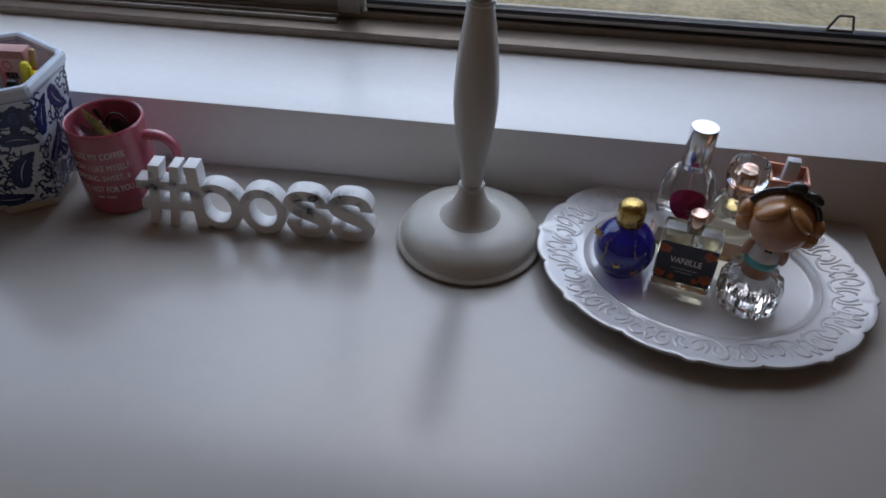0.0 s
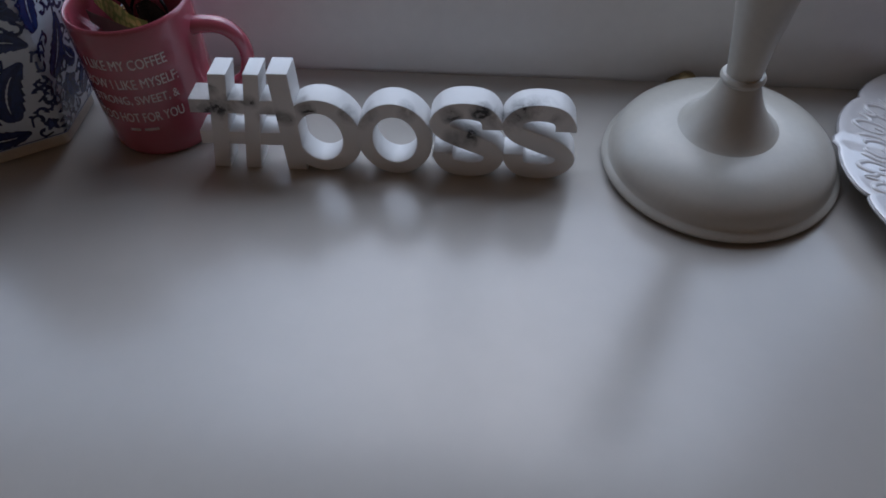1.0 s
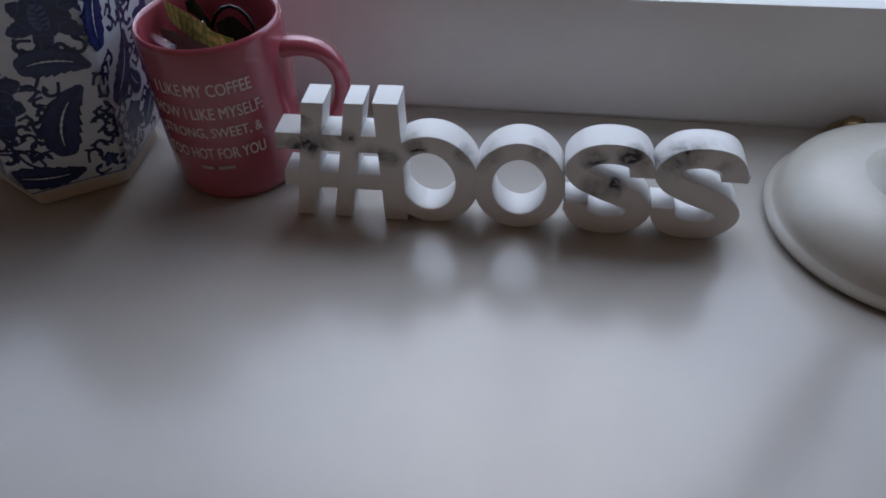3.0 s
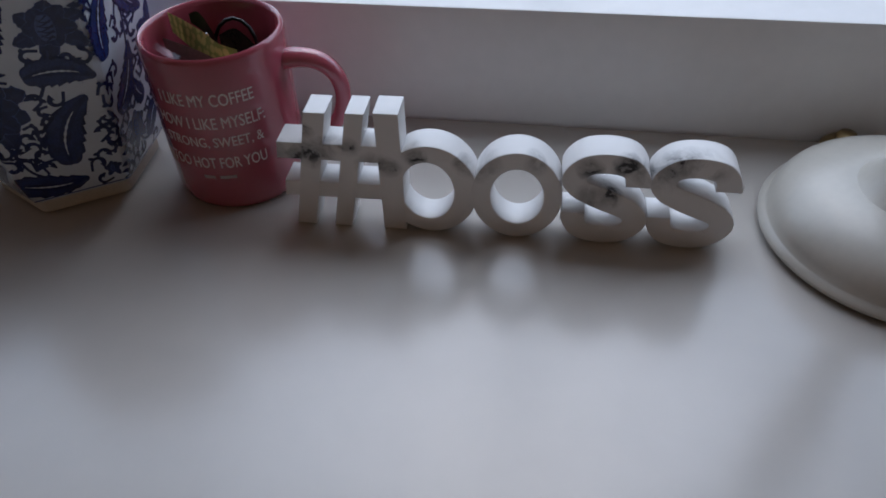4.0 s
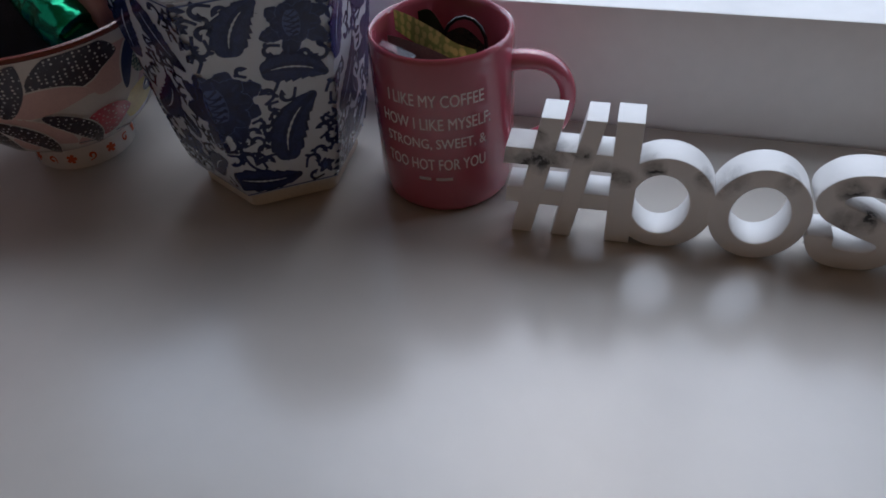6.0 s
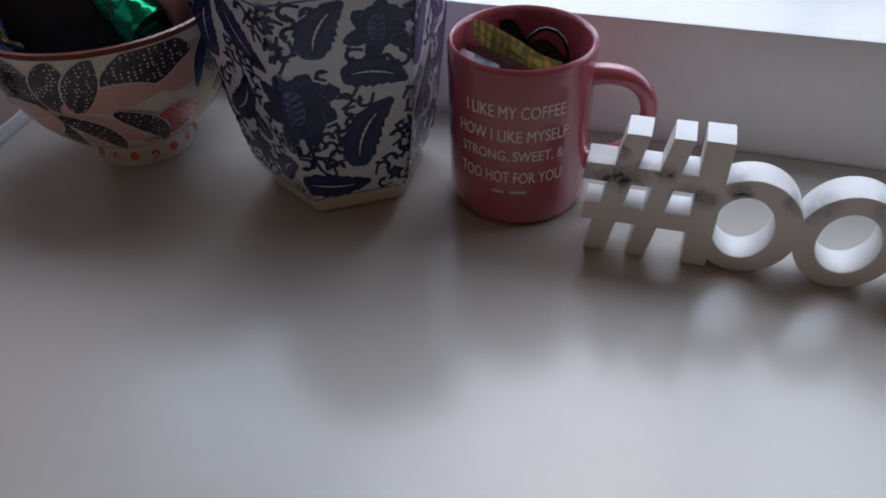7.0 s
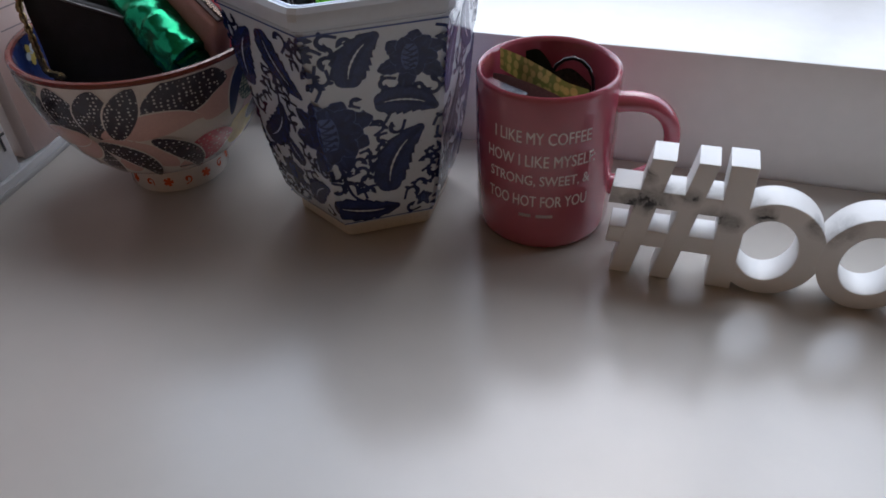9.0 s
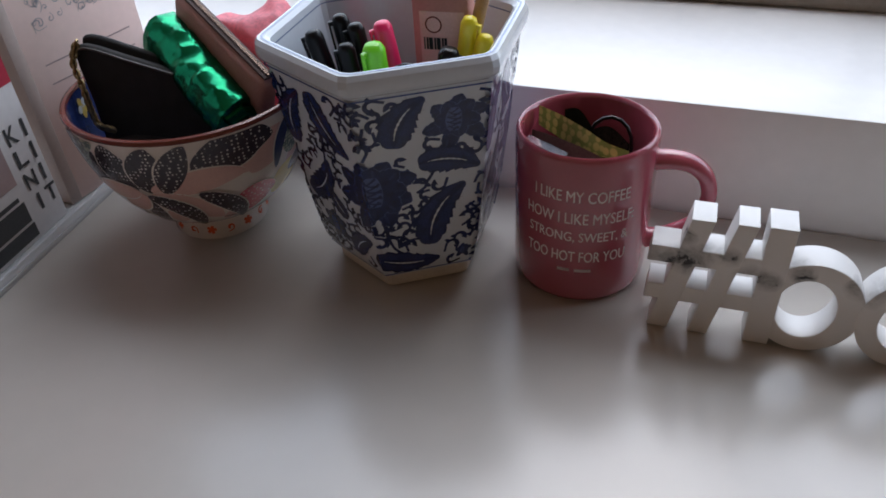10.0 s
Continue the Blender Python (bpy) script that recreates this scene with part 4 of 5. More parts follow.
# square vanilla bottle
van = thing("vanilla_perfume_bottle", 0.5490, -0.0100, TZ, "square clear glass perfume bottle with black floral label", "perfume bottle", rz=-14)
part("body", box(-0.0275, 0.0275, -0.0160, 0.0160, 0, 0.0620, 0.0035, segs=3), M_clear, van)
part("perfume", box(-0.0245, 0.0245, -0.0130, 0.0130, 0.006, 0.0440, 0.002), M_liquid, van, "pale yellow perfume")
part("label", box(-0.0262, 0.0262, -0.0168, -0.0162, 0.0110, 0.0560, 0.0001, segs=1), M_label, van, "black paper label with orange flowers", smooth=False)
flower = random.Random(8)
for cx, cz, r in ((-0.021, 0.018, 0.0050), (0.021, 0.021, 0.0062), (-0.0205, 0.048, 0.0056), (0.020, 0.0490, 0.0058), (0.012, 0.0165, 0.0034), (-0.010, 0.0160, 0.0036)):
    bm = bmesh.new()
    for k in range(6):
        a = k * math.pi / 3 + flower.uniform(0, 1)
        strip(bm, [(cx, cz), (max(-0.0258, min(0.0258, cx + r * math.cos(a))), max(0.0114, min(0.0556, cz + r * math.sin(a))))], lambda t: r * 0.42 * math.sin(math.pi * (0.12 + 0.76 * t)), lambda x, z, l: Vector((x, -0.01695 - l, z)), 2, 0.0001, 0, 4)
    part("printed_flower", bm, M_orange, van, "orange printed flower", smooth=False)
place(part("lettering", words("VANILLE", 0.0068, 0.0290, weight=0.004), M_white_ink, van, "white printed word", smooth=False), 0, -0.01715, 0.0370)
for z, w in ((0.0275, 0.024), (0.0235, 0.016), (0.0400, 0.012)):
    part("printed_line", box(-w / 2, w / 2, -0.0171, -0.0169, z - 0.0005, z + 0.0005), M_grey_ink, van, smooth=False)
part("neck", lathe([(0, 0.0615), (0.0072, 0.0615), (0.0072, 0.0665), (0, 0.0665)], 32), M_silver, van)
part("cap", lathe([(0, 0.0668), (0.0078, 0.0668), (0.0082, 0.0675), (0.0082, 0.0820), (0.0072, 0.0832), (0, 0.0836)], 40), M_rosegold, van, "shiny rose-gold cap", sharp=40)
part("dip_tube", tube([(0, 0, 0.062), (0.001, 0, 0.035), (0.004, 0, 0.008)], 0.0009, 6), M_white_ink, van)

# tall bottle with silver cap
tall = thing("tall_perfume_bottle", 0.5500, 0.0560, TZ, "tall clear glass perfume bottle with a silver cap", "perfume bottle", rz=0)
prof = [(0, 0), (0.0235, 0), (0.0262, 0.0025), (0.0270, 0.006), (0.0270, 0.060), (0.0258, 0.070), (0.0220, 0.0800), (0.0165, 0.0865), (0.0120, 0.0890), (0.0110, 0.0905), (0, 0.0905)]
part("body", lathe(prof, 64), M_clear, tall, sharp=50)
part("perfume", lathe([(0, 0.006), (0.0235, 0.006), (0.0240, 0.008), (0.0240, 0.034), (0, 0.034)], 48), M_pinkliq, tall, "clear perfume")
disc = bmesh.new()
bmesh.ops.create_circle(disc, cap_ends=True, segments=48, radius=0.0180)
bmesh.ops.rotate(disc, verts=disc.verts, matrix=Matrix.Rotation(radians(90), 3, "X"))
place(part("sticker", wrap(disc, 0.0273, -8), M_sticker, tall, "round magenta sticker", smooth=False), 0, 0, 0.062)
for z, w in ((0.0555, 0.014), (0.0510, 0.010)):
    place(part("printed_line", wrap(box(-w / 2, w / 2, -0.0001, 0.0001, -0.0007, 0.0007), 0.0275, 6), M_grey_ink, tall, smooth=False), 0, 0, z)
part("collar", lathe([(0, 0.0900), (0.0125, 0.0900), (0.0125, 0.0945), (0, 0.0945)], 40), M_silver, tall)
part("cap", lathe([(0, 0.0946), (0.0128, 0.0946), (0.0132, 0.0952), (0.0132, 0.1325), (0.0126, 0.1340), (0, 0.1345)], 48), M_silver, tall, "tall polished silver cap", sharp=40)
part("dip_tube", tube([(0, 0, 0.090), (0.002, 0, 0.05), (0.008, 0, 0.009)], 0.0011, 6), M_white_ink, tall)

# bottle with a round glass stopper
ball = thing("round_stopper_perfume_bottle", 0.5985, 0.0470, TZ, "clear glass perfume bottle with round glass stopper", "perfume bottle")
prof = [(0, 0), (0.0225, 0), (0.0245, 0.003), (0.0250, 0.010), (0.0245, 0.050), (0.0220, 0.0620), (0.0165, 0.0690), (0.0140, 0.0705), (0, 0.0705)]
part("body", lathe(prof, 24), M_clear, ball, sharp=20)
part("perfume", lathe([(0, 0.006), (0.0205, 0.006), (0.0215, 0.009), (0.0215, 0.046), (0, 0.046)], 48), M_liquid, ball, "pale yellow perfume")
part("collar", lathe([(0, 0.0700), (0.0150, 0.0700), (0.0160, 0.0720), (0.0150, 0.0745), (0.0160, 0.0770), (0.0152, 0.0800), (0, 0.0800)], 40), M_rosegold, ball, "gold ringed collar", sharp=60)
part("stopper", lathe([(0, 0.0802), (0.0140, 0.0802), (0.0188, 0.0840), (0.0200, 0.0920), (0.0192, 0.1010), (0.0165, 0.1062), (0, 0.1075)], 10), M_clear, ball, "round faceted glass stopper", sharp=15)
part("stopper_core", lathe([(0, 0.0804), (0.0085, 0.0804), (0.0095, 0.0830), (0.0095, 0.0930), (0.0070, 0.0960), (0, 0.0965)], 32), M_rosegold, ball)
for z, w in ((0.056, 0.020),):
    place(part("printed_line", wrap(box(-w / 2, w / 2, -0.0001, 0.0001, -0.0010, 0.0010), 0.0249, 0), M_grey_ink, ball, smooth=False), 0, 0, z)

# copper bottle with an open top frame
cop = thing("copper_perfume_bottle", 0.6480, 0.0790, TZ, "square copper-lacquered perfume bottle with a white stopper", "perfume bottle", rz=-8)
part("body", box(-0.0190, 0.0190, -0.0170, 0.0170, 0, 0.0660, 0.002), M_copper, cop)
for x0, x1, y0, y1 in ((-0.0190, 0.0190, -0.0170, -0.0145), (-0.0190, 0.0190, 0.0145, 0.0170), (-0.0190, -0.0165, -0.0144, 0.0144), (0.0165, 0.0190, -0.0144, 0.0144)):
    part("top_frame", box(x0, x1, y0, y1, 0.0662, 0.0765, 0.0006), M_copper, cop)
part("top_plate", box(-0.0163, 0.0163, -0.0143, 0.0143, 0.0662, 0.0680, 0.0004), M_silver, cop)
part("stopper", box(-0.0065, 0.0065, -0.0050, 0.0050, 0.0682, 0.0930, 0.0015), mat("frosted_white", (0.60, 0.61, 0.64), 0.35, vary=0.04), cop, "white plastic stopper")

# crystal bottle with the doll on it
cry = thing("crystal_perfume_bottle", 0.6075, -0.0290, TZ, "fluted crystal perfume bottle base under a small doll", "perfume bottle")
bm = bmesh.new()
n = 112
rings = []
for r, z, w in ((0.020, 0.0, 0), (0.0260, 0.0, 0.6), (0.0272, 0.0015, 1), (0.0278, 0.014, 1), (0.0276, 0.0270, 1), (0.0258, 0.0318, 0.8), (0.0205, 0.0340, 0), (0.0165, 0.0350, 0)):
    rings.append([bm.verts.new((r * (1 + 0.055 * w * math.cos(14 * 2 * math.pi * k / n)) * math.cos(2 * math.pi * k / n), r * (1 + 0.055 * w * math.cos(14 * 2 * math.pi * k / n)) * math.sin(2 * math.pi * k / n), z)) for k in range(n)])
for a, b in zip(rings, rings[1:]):
    for k in range(n):
        bm.faces.new((a[k], a[(k + 1) % n], b[(k + 1) % n], b[k]))
bm.faces.new(rings[0])
bm.faces.new(rings[-1])
part("glass_base", bm, mat("crystal_glass", (0.97, 0.98, 0.98), 0.03, trans=1.0, vary=0.0, ior=1.42, rvary=0), cry, sharp=40)
part("perfume", lathe([(0, 0.005), (0.0200, 0.005), (0.0225, 0.009), (0.0215, 0.017), (0, 0.018)], 32), M_pinkliq, cry, "clear perfume")

M_skin = mat("doll_tan", (0.42, 0.23, 0.15), 0.35, vary=0.05, coat=0.3)
M_hair = mat("doll_hair_ochre", (0.42, 0.20, 0.07), 0.3, vary=0.12, scale=60, coat=0.4)
M_dwhite = mat("doll_white", (0.62, 0.60, 0.58), 0.35, vary=0.04, coat=0.3)
M_teal = mat("doll_teal", (0.10, 0.42, 0.42), 0.35, vary=0.05, coat=0.3)
M_dblack = mat("doll_black", (0.014, 0.014, 0.02), 0.25, vary=0.1, coat=0.5)


def blob(bm, x, y, z, rx, ry, rz, mi, rot=(0, 0, 0), seg=24):
    b2 = bmesh.new()
    bmesh.ops.create_uvsphere(b2, u_segments=seg, v_segments=seg * 2 // 3, radius=1)
    for f in b2.faces:
        f.material_index = mi
    return merge(bm, b2, pose(x, y, z, *rot) @ Matrix.Diagonal((rx, ry, rz, 1)))


doll = bmesh.new()
d2 = lathe([(0, 0), (0.0135, 0), (0.0150, 0.004), (0.0150, 0.012), (0.0158, 0.014)], 32)
for f in d2.faces:
    f.material_index = 0
merge(doll, d2)
d2 = lathe([(0.0160, 0.0140), (0.0168, 0.0160), (0.0165, 0.0215), (0.0155, 0.0225)], 32)
for f in d2.faces:
    f.material_index = 3
merge(doll, d2)
d2 = lathe([(0.0158, 0.0222), (0.0162, 0.0280), (0.0150, 0.0360), (0.0105, 0.0430), (0, 0.0450)], 32)
for f in d2.faces:
    f.material_index = 2
merge(doll, d2)
for s in (-1, 1):
    blob(doll, s * 0.0165, -0.003, 0.0300, 0.0050, 0.0055, 0.0115, 0, (0, s * -14, 0))
    blob(doll, s * 0.0290, -0.001, 0.0560, 0.0095, 0.0100, 0.0115, 1)
    blob(doll, s * 0.0320, 0.001, 0.0660, 0.0080, 0.0095, 0.0110, 1)
blob(doll, 0, -0.0105, 0.0625, 0.0262, 0.0225, 0.0232, 0, seg=36)
blob(doll, 0, 0.004, 0.0680, 0.0300, 0.0262, 0.0265, 1, seg=36)
for s in (-1, 1):
    blob(doll, s * 0.0135, -0.0150, 0.0800, 0.0160, 0.0120, 0.0068, 1, (0, s * 38, 0))
band_ = tube([(0.0312 * math.cos(radians(a)), 0.001, 0.070 + 0.0272 * math.sin(radians(a))) for a in range(10, 171, 8)], 0.0036, 10, flat=0.7)
for f in band_.faces:
    f.material_index = 4
merge(doll, band_)
for s in (-1, 1):
    blob(doll, 0.010 + s * 0.0090, 0.000, 0.0990 - 0.003 * s, 0.0095, 0.0050, 0.0062, 4, (0, s * 20, 0))
    blob(doll, s * 0.0018, -0.0158, 0.0375, 0.0020, 0.0010, 0.0016, 4)
blob(doll, 0.010, -0.001, 0.0985, 0.0040, 0.0045, 0.0045, 4)
ob = part("doll", doll, [M_skin, M_hair, M_dwhite, M_teal, M_dblack], sharp=70)
tagged(ob, "small plain-faced doll with blonde hair and black bow", "doll")
place(ob, 0.6070, -0.0285, TZ + 0.0352, -4, 5, -14)
ob.scale = (0.92, 0.92, 0.92)

# ---- brass knob behind the candlestick ----
M_brass = mat("dull_brass", (0.30, 0.22, 0.11), 0.32, metal=1.0, vary=0.3, scale=150)
knob = thing("brass_knob", 0.3230, 0.1065, 0, "small dark brass knob lying against the wall", "knob")
part("disc", lathe([(0, 0), (0.0075, 0), (0.0130, 0.003), (0.0140, 0.0055), (0.0110, 0.0085), (0.0060, 0.0095), (0.0055, 0.0110), (0.0068, 0.0125), (0.0050, 0.0150), (0, 0.0155)], 40), M_brass, knob, sharp=50)

# ---- what the mug holds ----
M_floral = dotted("green_floral_ribbon", (0.24, 0.26, 0.08), (0.50, 0.40, 0.17), 190, 0.40, 0.55)
M_tort = mat("dark_tortoise", (0.035, 0.025, 0.018), 0.25, vary=0.5, scale=60, coat=0.4)
M_clip = mat("black_plastic", (0.004, 0.004, 0.005), 0.28, vary=0.1, ior=1.3)
M_smoke = mat("grey_brown_clip", (0.16, 0.13, 0.11), 0.35, vary=0.3, scale=80)


def ribbon(points, ups, thick=0.0007):
    """A flat band: a line of points, each with the vector of its half width."""
    bm = bmesh.new()
    pts, up = spline(points, 6), spline(ups, 6)
    top = [bm.verts.new(p + u) for p, u in zip(pts, up)]
    bot = [bm.verts.new(p - u) for p, u in zip(pts, up)]
    for k in range(len(pts) - 1):
        bm.faces.new((top[k], top[k + 1], bot[k + 1], bot[k]))
    bmesh.ops.solidify(bm, geom=bm.faces[:], thickness=thick)
    return bm


rb = part("hair_band", ribbon([(-0.0800, 0.0600, 0.0925), (-0.066, 0.047, 0.0945), (-0.050, 0.0340, 0.0945), (-0.0360, 0.0240, 0.0955), (-0.0225, 0.0180, 0.0980)], [(0, 0, 0.0062), (0.001, 0, 0.0068), (0.002, 0.001, 0.0060), (0.001, 0, 0.0045), (0, 0, 0.0022)]), M_floral)
tagged(rb, "green and yellow floral fabric hair band in the mug", "hair band")
rb = part("hair_band", ribbon([(-0.0815, 0.0500, 0.0830), (-0.068, 0.0350, 0.0890), (-0.050, 0.0250, 0.0905), (-0.036, 0.0200, 0.0890)], [(0, 0, 0.005), (0, 0, 0.0055), (0, 0, 0.005), (0, 0, 0.004)]), M_smoke)
tagged(rb, "grey-brown patterned hair band inside the mug", "hair band")
ob = part("nail_file", ribbon([(-0.0815, 0.0390, 0.0890), (-0.067, 0.0260, 0.0920), (-0.0545, 0.0150, 0.0945)], [(0.0010, 0.001, 0.0012)] * 3, 0.0012), M_silver)
tagged(ob, "thin silver nail file leaning in the mug", "nail file")
clip = thing("hair_clip", -0.0555, 0.0480, 0.006, "black plastic hair clip standing in the mug", "hair clip", rz=-35)
part("jaw", ribbon([(-0.010, 0, 0.0925), (0.000, 0.001, 0.0930), (0.012, 0.0, 0.0860), (0.018, 0, 0.0770)], [(0, 0, 0.0028), (0, 0, 0.0058), (0, 0, 0.0062), (0, 0, 0.004)], 0.002), M_clip, clip)
part("shank", tube([(0.006, 0, 0.080), (0.004, 0, 0.04), (0.002, 0, 0.0005)], 0.004, 8), M_clip, clip)
part("rivet", lathe([(0, 0.0), (0.0022, 0.0), (0.0016, 0.0014), (0, 0.0018)], 16), M_silver, clip).matrix_basis = pose(0.0085, -0.0016, 0.0885, 90, 0, 0)
loop = thing("hair_tie", -0.0365, 0.0470, 0.0065, "black elastic hair tie among the clips", "hair tie")
part("elastic", tube([(0.0125 * math.cos(k * 0.3927), 0.004 * math.sin(k * 0.3927), 0.0790 + 0.0155 * math.sin(k * 0.3927)) for k in range(16)], 0.0011, 8, closed=True), M_clip, loop)
part("elastic", tube([(0.0115 * math.cos(k * 0.3927) + 0.002, 0.006 * math.sin(k * 0.3927) + 0.003, 0.0500 + 0.0150 * math.sin(k * 0.3927)) for k in range(16)], 0.0011, 8, closed=True), M_clip, loop)
ob = part("sunglass_lens", ribbon([(-0.050, 0.0560, 0.0800), (-0.038, 0.0540, 0.0820), (-0.0245, 0.0470, 0.0790)], [(0, 0, 0.008), (0, 0, 0.0115), (0, 0, 0.008)], 0.002), M_tort)
tagged(ob, "dark tortoise-shell clip in the mug", "hair clip")
fill = part("mug_filling", lathe([(0, 0.0060), (0.0325, 0.0068), (0.0345, 0.012), (0.0345, 0.068), (0.020, 0.073), (0, 0.070)], 24), M_tort)
place(tagged(fill, "dark tangle of hair accessories inside the mug", "hair accessories"), MX, MY, 0)

# ---- pens in the vase ----
def pen(name, x, y, z, foot, r, colour, cap_colour, label, cap_len=0.045, clip_=True, tip=0.0015):
    """A pen from a foot inside the vase up to the top of its cap."""
    top, base_ = Vector((x, y, z)), Vector((VX + foot[0], VY + foot[1], 0.0205 + r))
    d = top - base_
    L = d.length
    m = Matrix.Translation(base_) @ d.to_track_quat("Z", "Y").to_matrix().to_4x4()
    t_ = tagged(new(name), label, "pen", "pens in the vase")
    t_.matrix_basis = m
    part("barrel", lathe([(0, 0), (r * 0.5, 0.0), (r * 0.92, 0.004), (r * 0.92, L - cap_len), (0, L - cap_len)], 16), colour, t_, sharp=50)
    part("cap", lathe([(0, L - cap_len), (r, L - cap_len), (r, L - 0.004), (r * 0.75, L - 0.0008), (r * 0.4, L), (0, L)], 16), cap_colour, t_, sharp=50)
    if clip_:
        part("clip", box(-0.0013, 0.0013, -r - 0.0022, -r - 0.0010, L - 0.034, L - 0.003, 0.0004), cap_colour, t_)
        part("clip_root", box(-0.0013, 0.0013, -r - 0.0012, -r * 0.6, L - 0.0055, L - 0.003, 0.0003), cap_colour, t_)
    return t_


M_green = mat("neon_green_plastic", (0.16, 0.62, 0.02), 0.3, vary=0.05)
M_hot = mat("hot_pink_plastic", (0.80, 0.02, 0.12), 0.3, vary=0.05)
M_yellow = mat("yellow_plastic", (0.80, 0.66, 0.02), 0.3, vary=0.05)
M_wood = mat("pencil_wood", (0.42, 0.26, 0.13), 0.6, vary=0.2, scale=150)
pen("marker_pen", -0.2050, 0.0300, 0.1450, (-0.022, -0.004), 0.0055, M_clip, M_clip, "black marker pen in the vase")
pen("marker_pen", -0.1940, 0.0440, 0.1500, (-0.024, 0.012), 0.0050, M_clip, M_clip, "black marker pen in the vase")
pen("marker_pen", -0.1820, 0.0380, 0.1480, (-0.010, 0.006), 0.0052, M_clip, M_clip, "black marker pen in the vase")
pen("marker_pen", -0.1805, 0.0215, 0.1430, (-0.012, -0.012), 0.0050, M_clip, M_clip, "black marker pen in the vase")
pen("highlighter", -0.1600, 0.0140, 0.1480, (0.002, -0.016), 0.0062, M_green, M_green, "neon green highlighter in the vase")
pen("highlighter", -0.1610, 0.0290, 0.1540, (0.012, 0.002), 0.0055, M_hot, M_hot, "hot pink highlighter in the vase")
pen("highlighter", -0.1165, 0.0480, 0.1530, (0.018, 0.012), 0.0048, M_yellow, M_yellow, "yellow highlighter in the vase")
pen("highlighter", -0.1075, 0.0470, 0.1440, (0.024, 0.004), 0.0052, M_yellow, M_yellow, "short yellow highlighter in the vase")
pen("marker_pen", -0.1225, 0.0300, 0.1420, (0.014, -0.010), 0.0060, M_clip, M_clip, "black marker pen in the vase")
pencil = pen("pencil", -0.1120, 0.0590, 0.1620, (0.010, 0.022), 0.0037, mat("white_red_pencil", (0.55, 0.10, 0.07), 0.4, vary=0.4, scale=120), M_wood, "sharpened wooden pencil in the vase", 0.020, False)
ob = part("paper_ring", tube([(0.0085 * math.cos(k * 0.524), 0.0085 * math.sin(k * 0.524), 0) for k in range(12)], 0.0014, 8, closed=True), M_clip)
place(tagged(ob, "black rubber ring resting on the pens", "ring"), -0.1400, 0.0090, 0.1330, 20, 10, 0)
M_card = mat("rose_cardboard", (0.42, 0.20, 0.17), 0.55, vary=0.1, scale=50)
crd = thing("small_carton", -0.1365, 0.0610, 0.0195, "small rose cardboard carton with barcode standing in the vase", "carton", rz=4)
part("carton_body", box(-0.0160, 0.0160, -0.0080, 0.0080, 0.0, 0.1410, 0.0006), M_card, crd)
part("carton_label", box(-0.0120, 0.0140, -0.0084, -0.0081, 0.0990, 0.1330), M_bpink, crd, smooth=False)
for k in range(9):
    part("bar", box(-0.0100 + k * 0.0015, -0.0093 + k * 0.0015 + 0.0004 * (k % 3), -0.0087, -0.0085, 0.1110, 0.1180), M_clip, crd, smooth=False)
part("printed_ring", tube([(-0.004 + 0.0045 * math.cos(k * 0.3927), -0.0086, 0.1255 + 0.0045 * math.sin(k * 0.3927)) for k in range(16)], 0.0004, 4, closed=True), M_rust, crd)

# ---- what the bowl holds ----
M_leather = mat("black_leather", (0.008, 0.007, 0.007), 0.85, vary=0.25, scale=90, bump=0.35, bump_scale=900)
M_foil = mat("green_foil", (0.006, 0.24, 0.11), 0.24, metal=0.9, vary=0.15, scale=60, bump=0.08, bump_scale=200)
M_rosel = mat("dusty_rose_leather", (0.38, 0.20, 0.17), 0.5, vary=0.12, scale=80, bump=0.3, bump_scale=700)
M_zip = mat("zip_metal", (0.13, 0.09, 0.07), 0.4, metal=0.8, vary=0.2)
M_tulle = mat("red_tulle", (0.95, 0.24, 0.30), 0.6, vary=0.3, scale=50, trans=0.35)


def crumple(bm, amount, scale, seed=0):
    for v in bm.verts:
        v.co += amount * (Vector(noise.noise_vector(v.co * scale + Vector((seed, seed * 2, 0)))))
    return bm


purse = thing("coin_purse", -0.3270, 0.0120, 0.0620, "small black leather coin purse with a chain", "purse", rz=12)
shape = [(-0.030, 0.000), (0.048, 0.000), (0.050, 0.018), (0.046, 0.036), (0.036, 0.048), (0.020, 0.0530), (-0.005, 0.0600), (-0.034, 0.0680), (-0.040, 0.060), (-0.034, 0.030)]
flap = [(p.x, p.y) for p in spline([(x, z, 0) for x, z in shape + shape[:1]], 4)[:-1]]
part("front", outline([flap], 0.0080, 0.0020), M_leather, purse).matrix_basis = pose(0, -0.004, 0, -14, 0, 0)
part("back", outline([[(x * 1.02 + 0.001, z * 1.035) for x, z in flap]], 0.0060, 0.0020), M_leather, purse).matrix_basis = pose(0, 0.0055, 0, -14, 0, 0)
edge = [Vector((x * 0.94 + 0.0005, -0.0005, z * 0.955 + 0.001)) for x, z in flap[14:32]]
part("piping", tube(edge, 0.0008, 6), mat("worn_piping", (0.05, 0.045, 0.04), 0.4, vary=0.2), purse).matrix_basis = pose(0, -0.0045, 0, -14, 0, 0)
cn = bmesh.new()
path_ = spline([(-0.0375, 0.012, 0.066), (-0.0395, 0.006, 0.056), (-0.0340, -0.001, 0.042), (-0.0310, -0.005, 0.030), (-0.027, -0.0085, 0.0210), (-0.018, -0.0105, 0.0190)], 5)
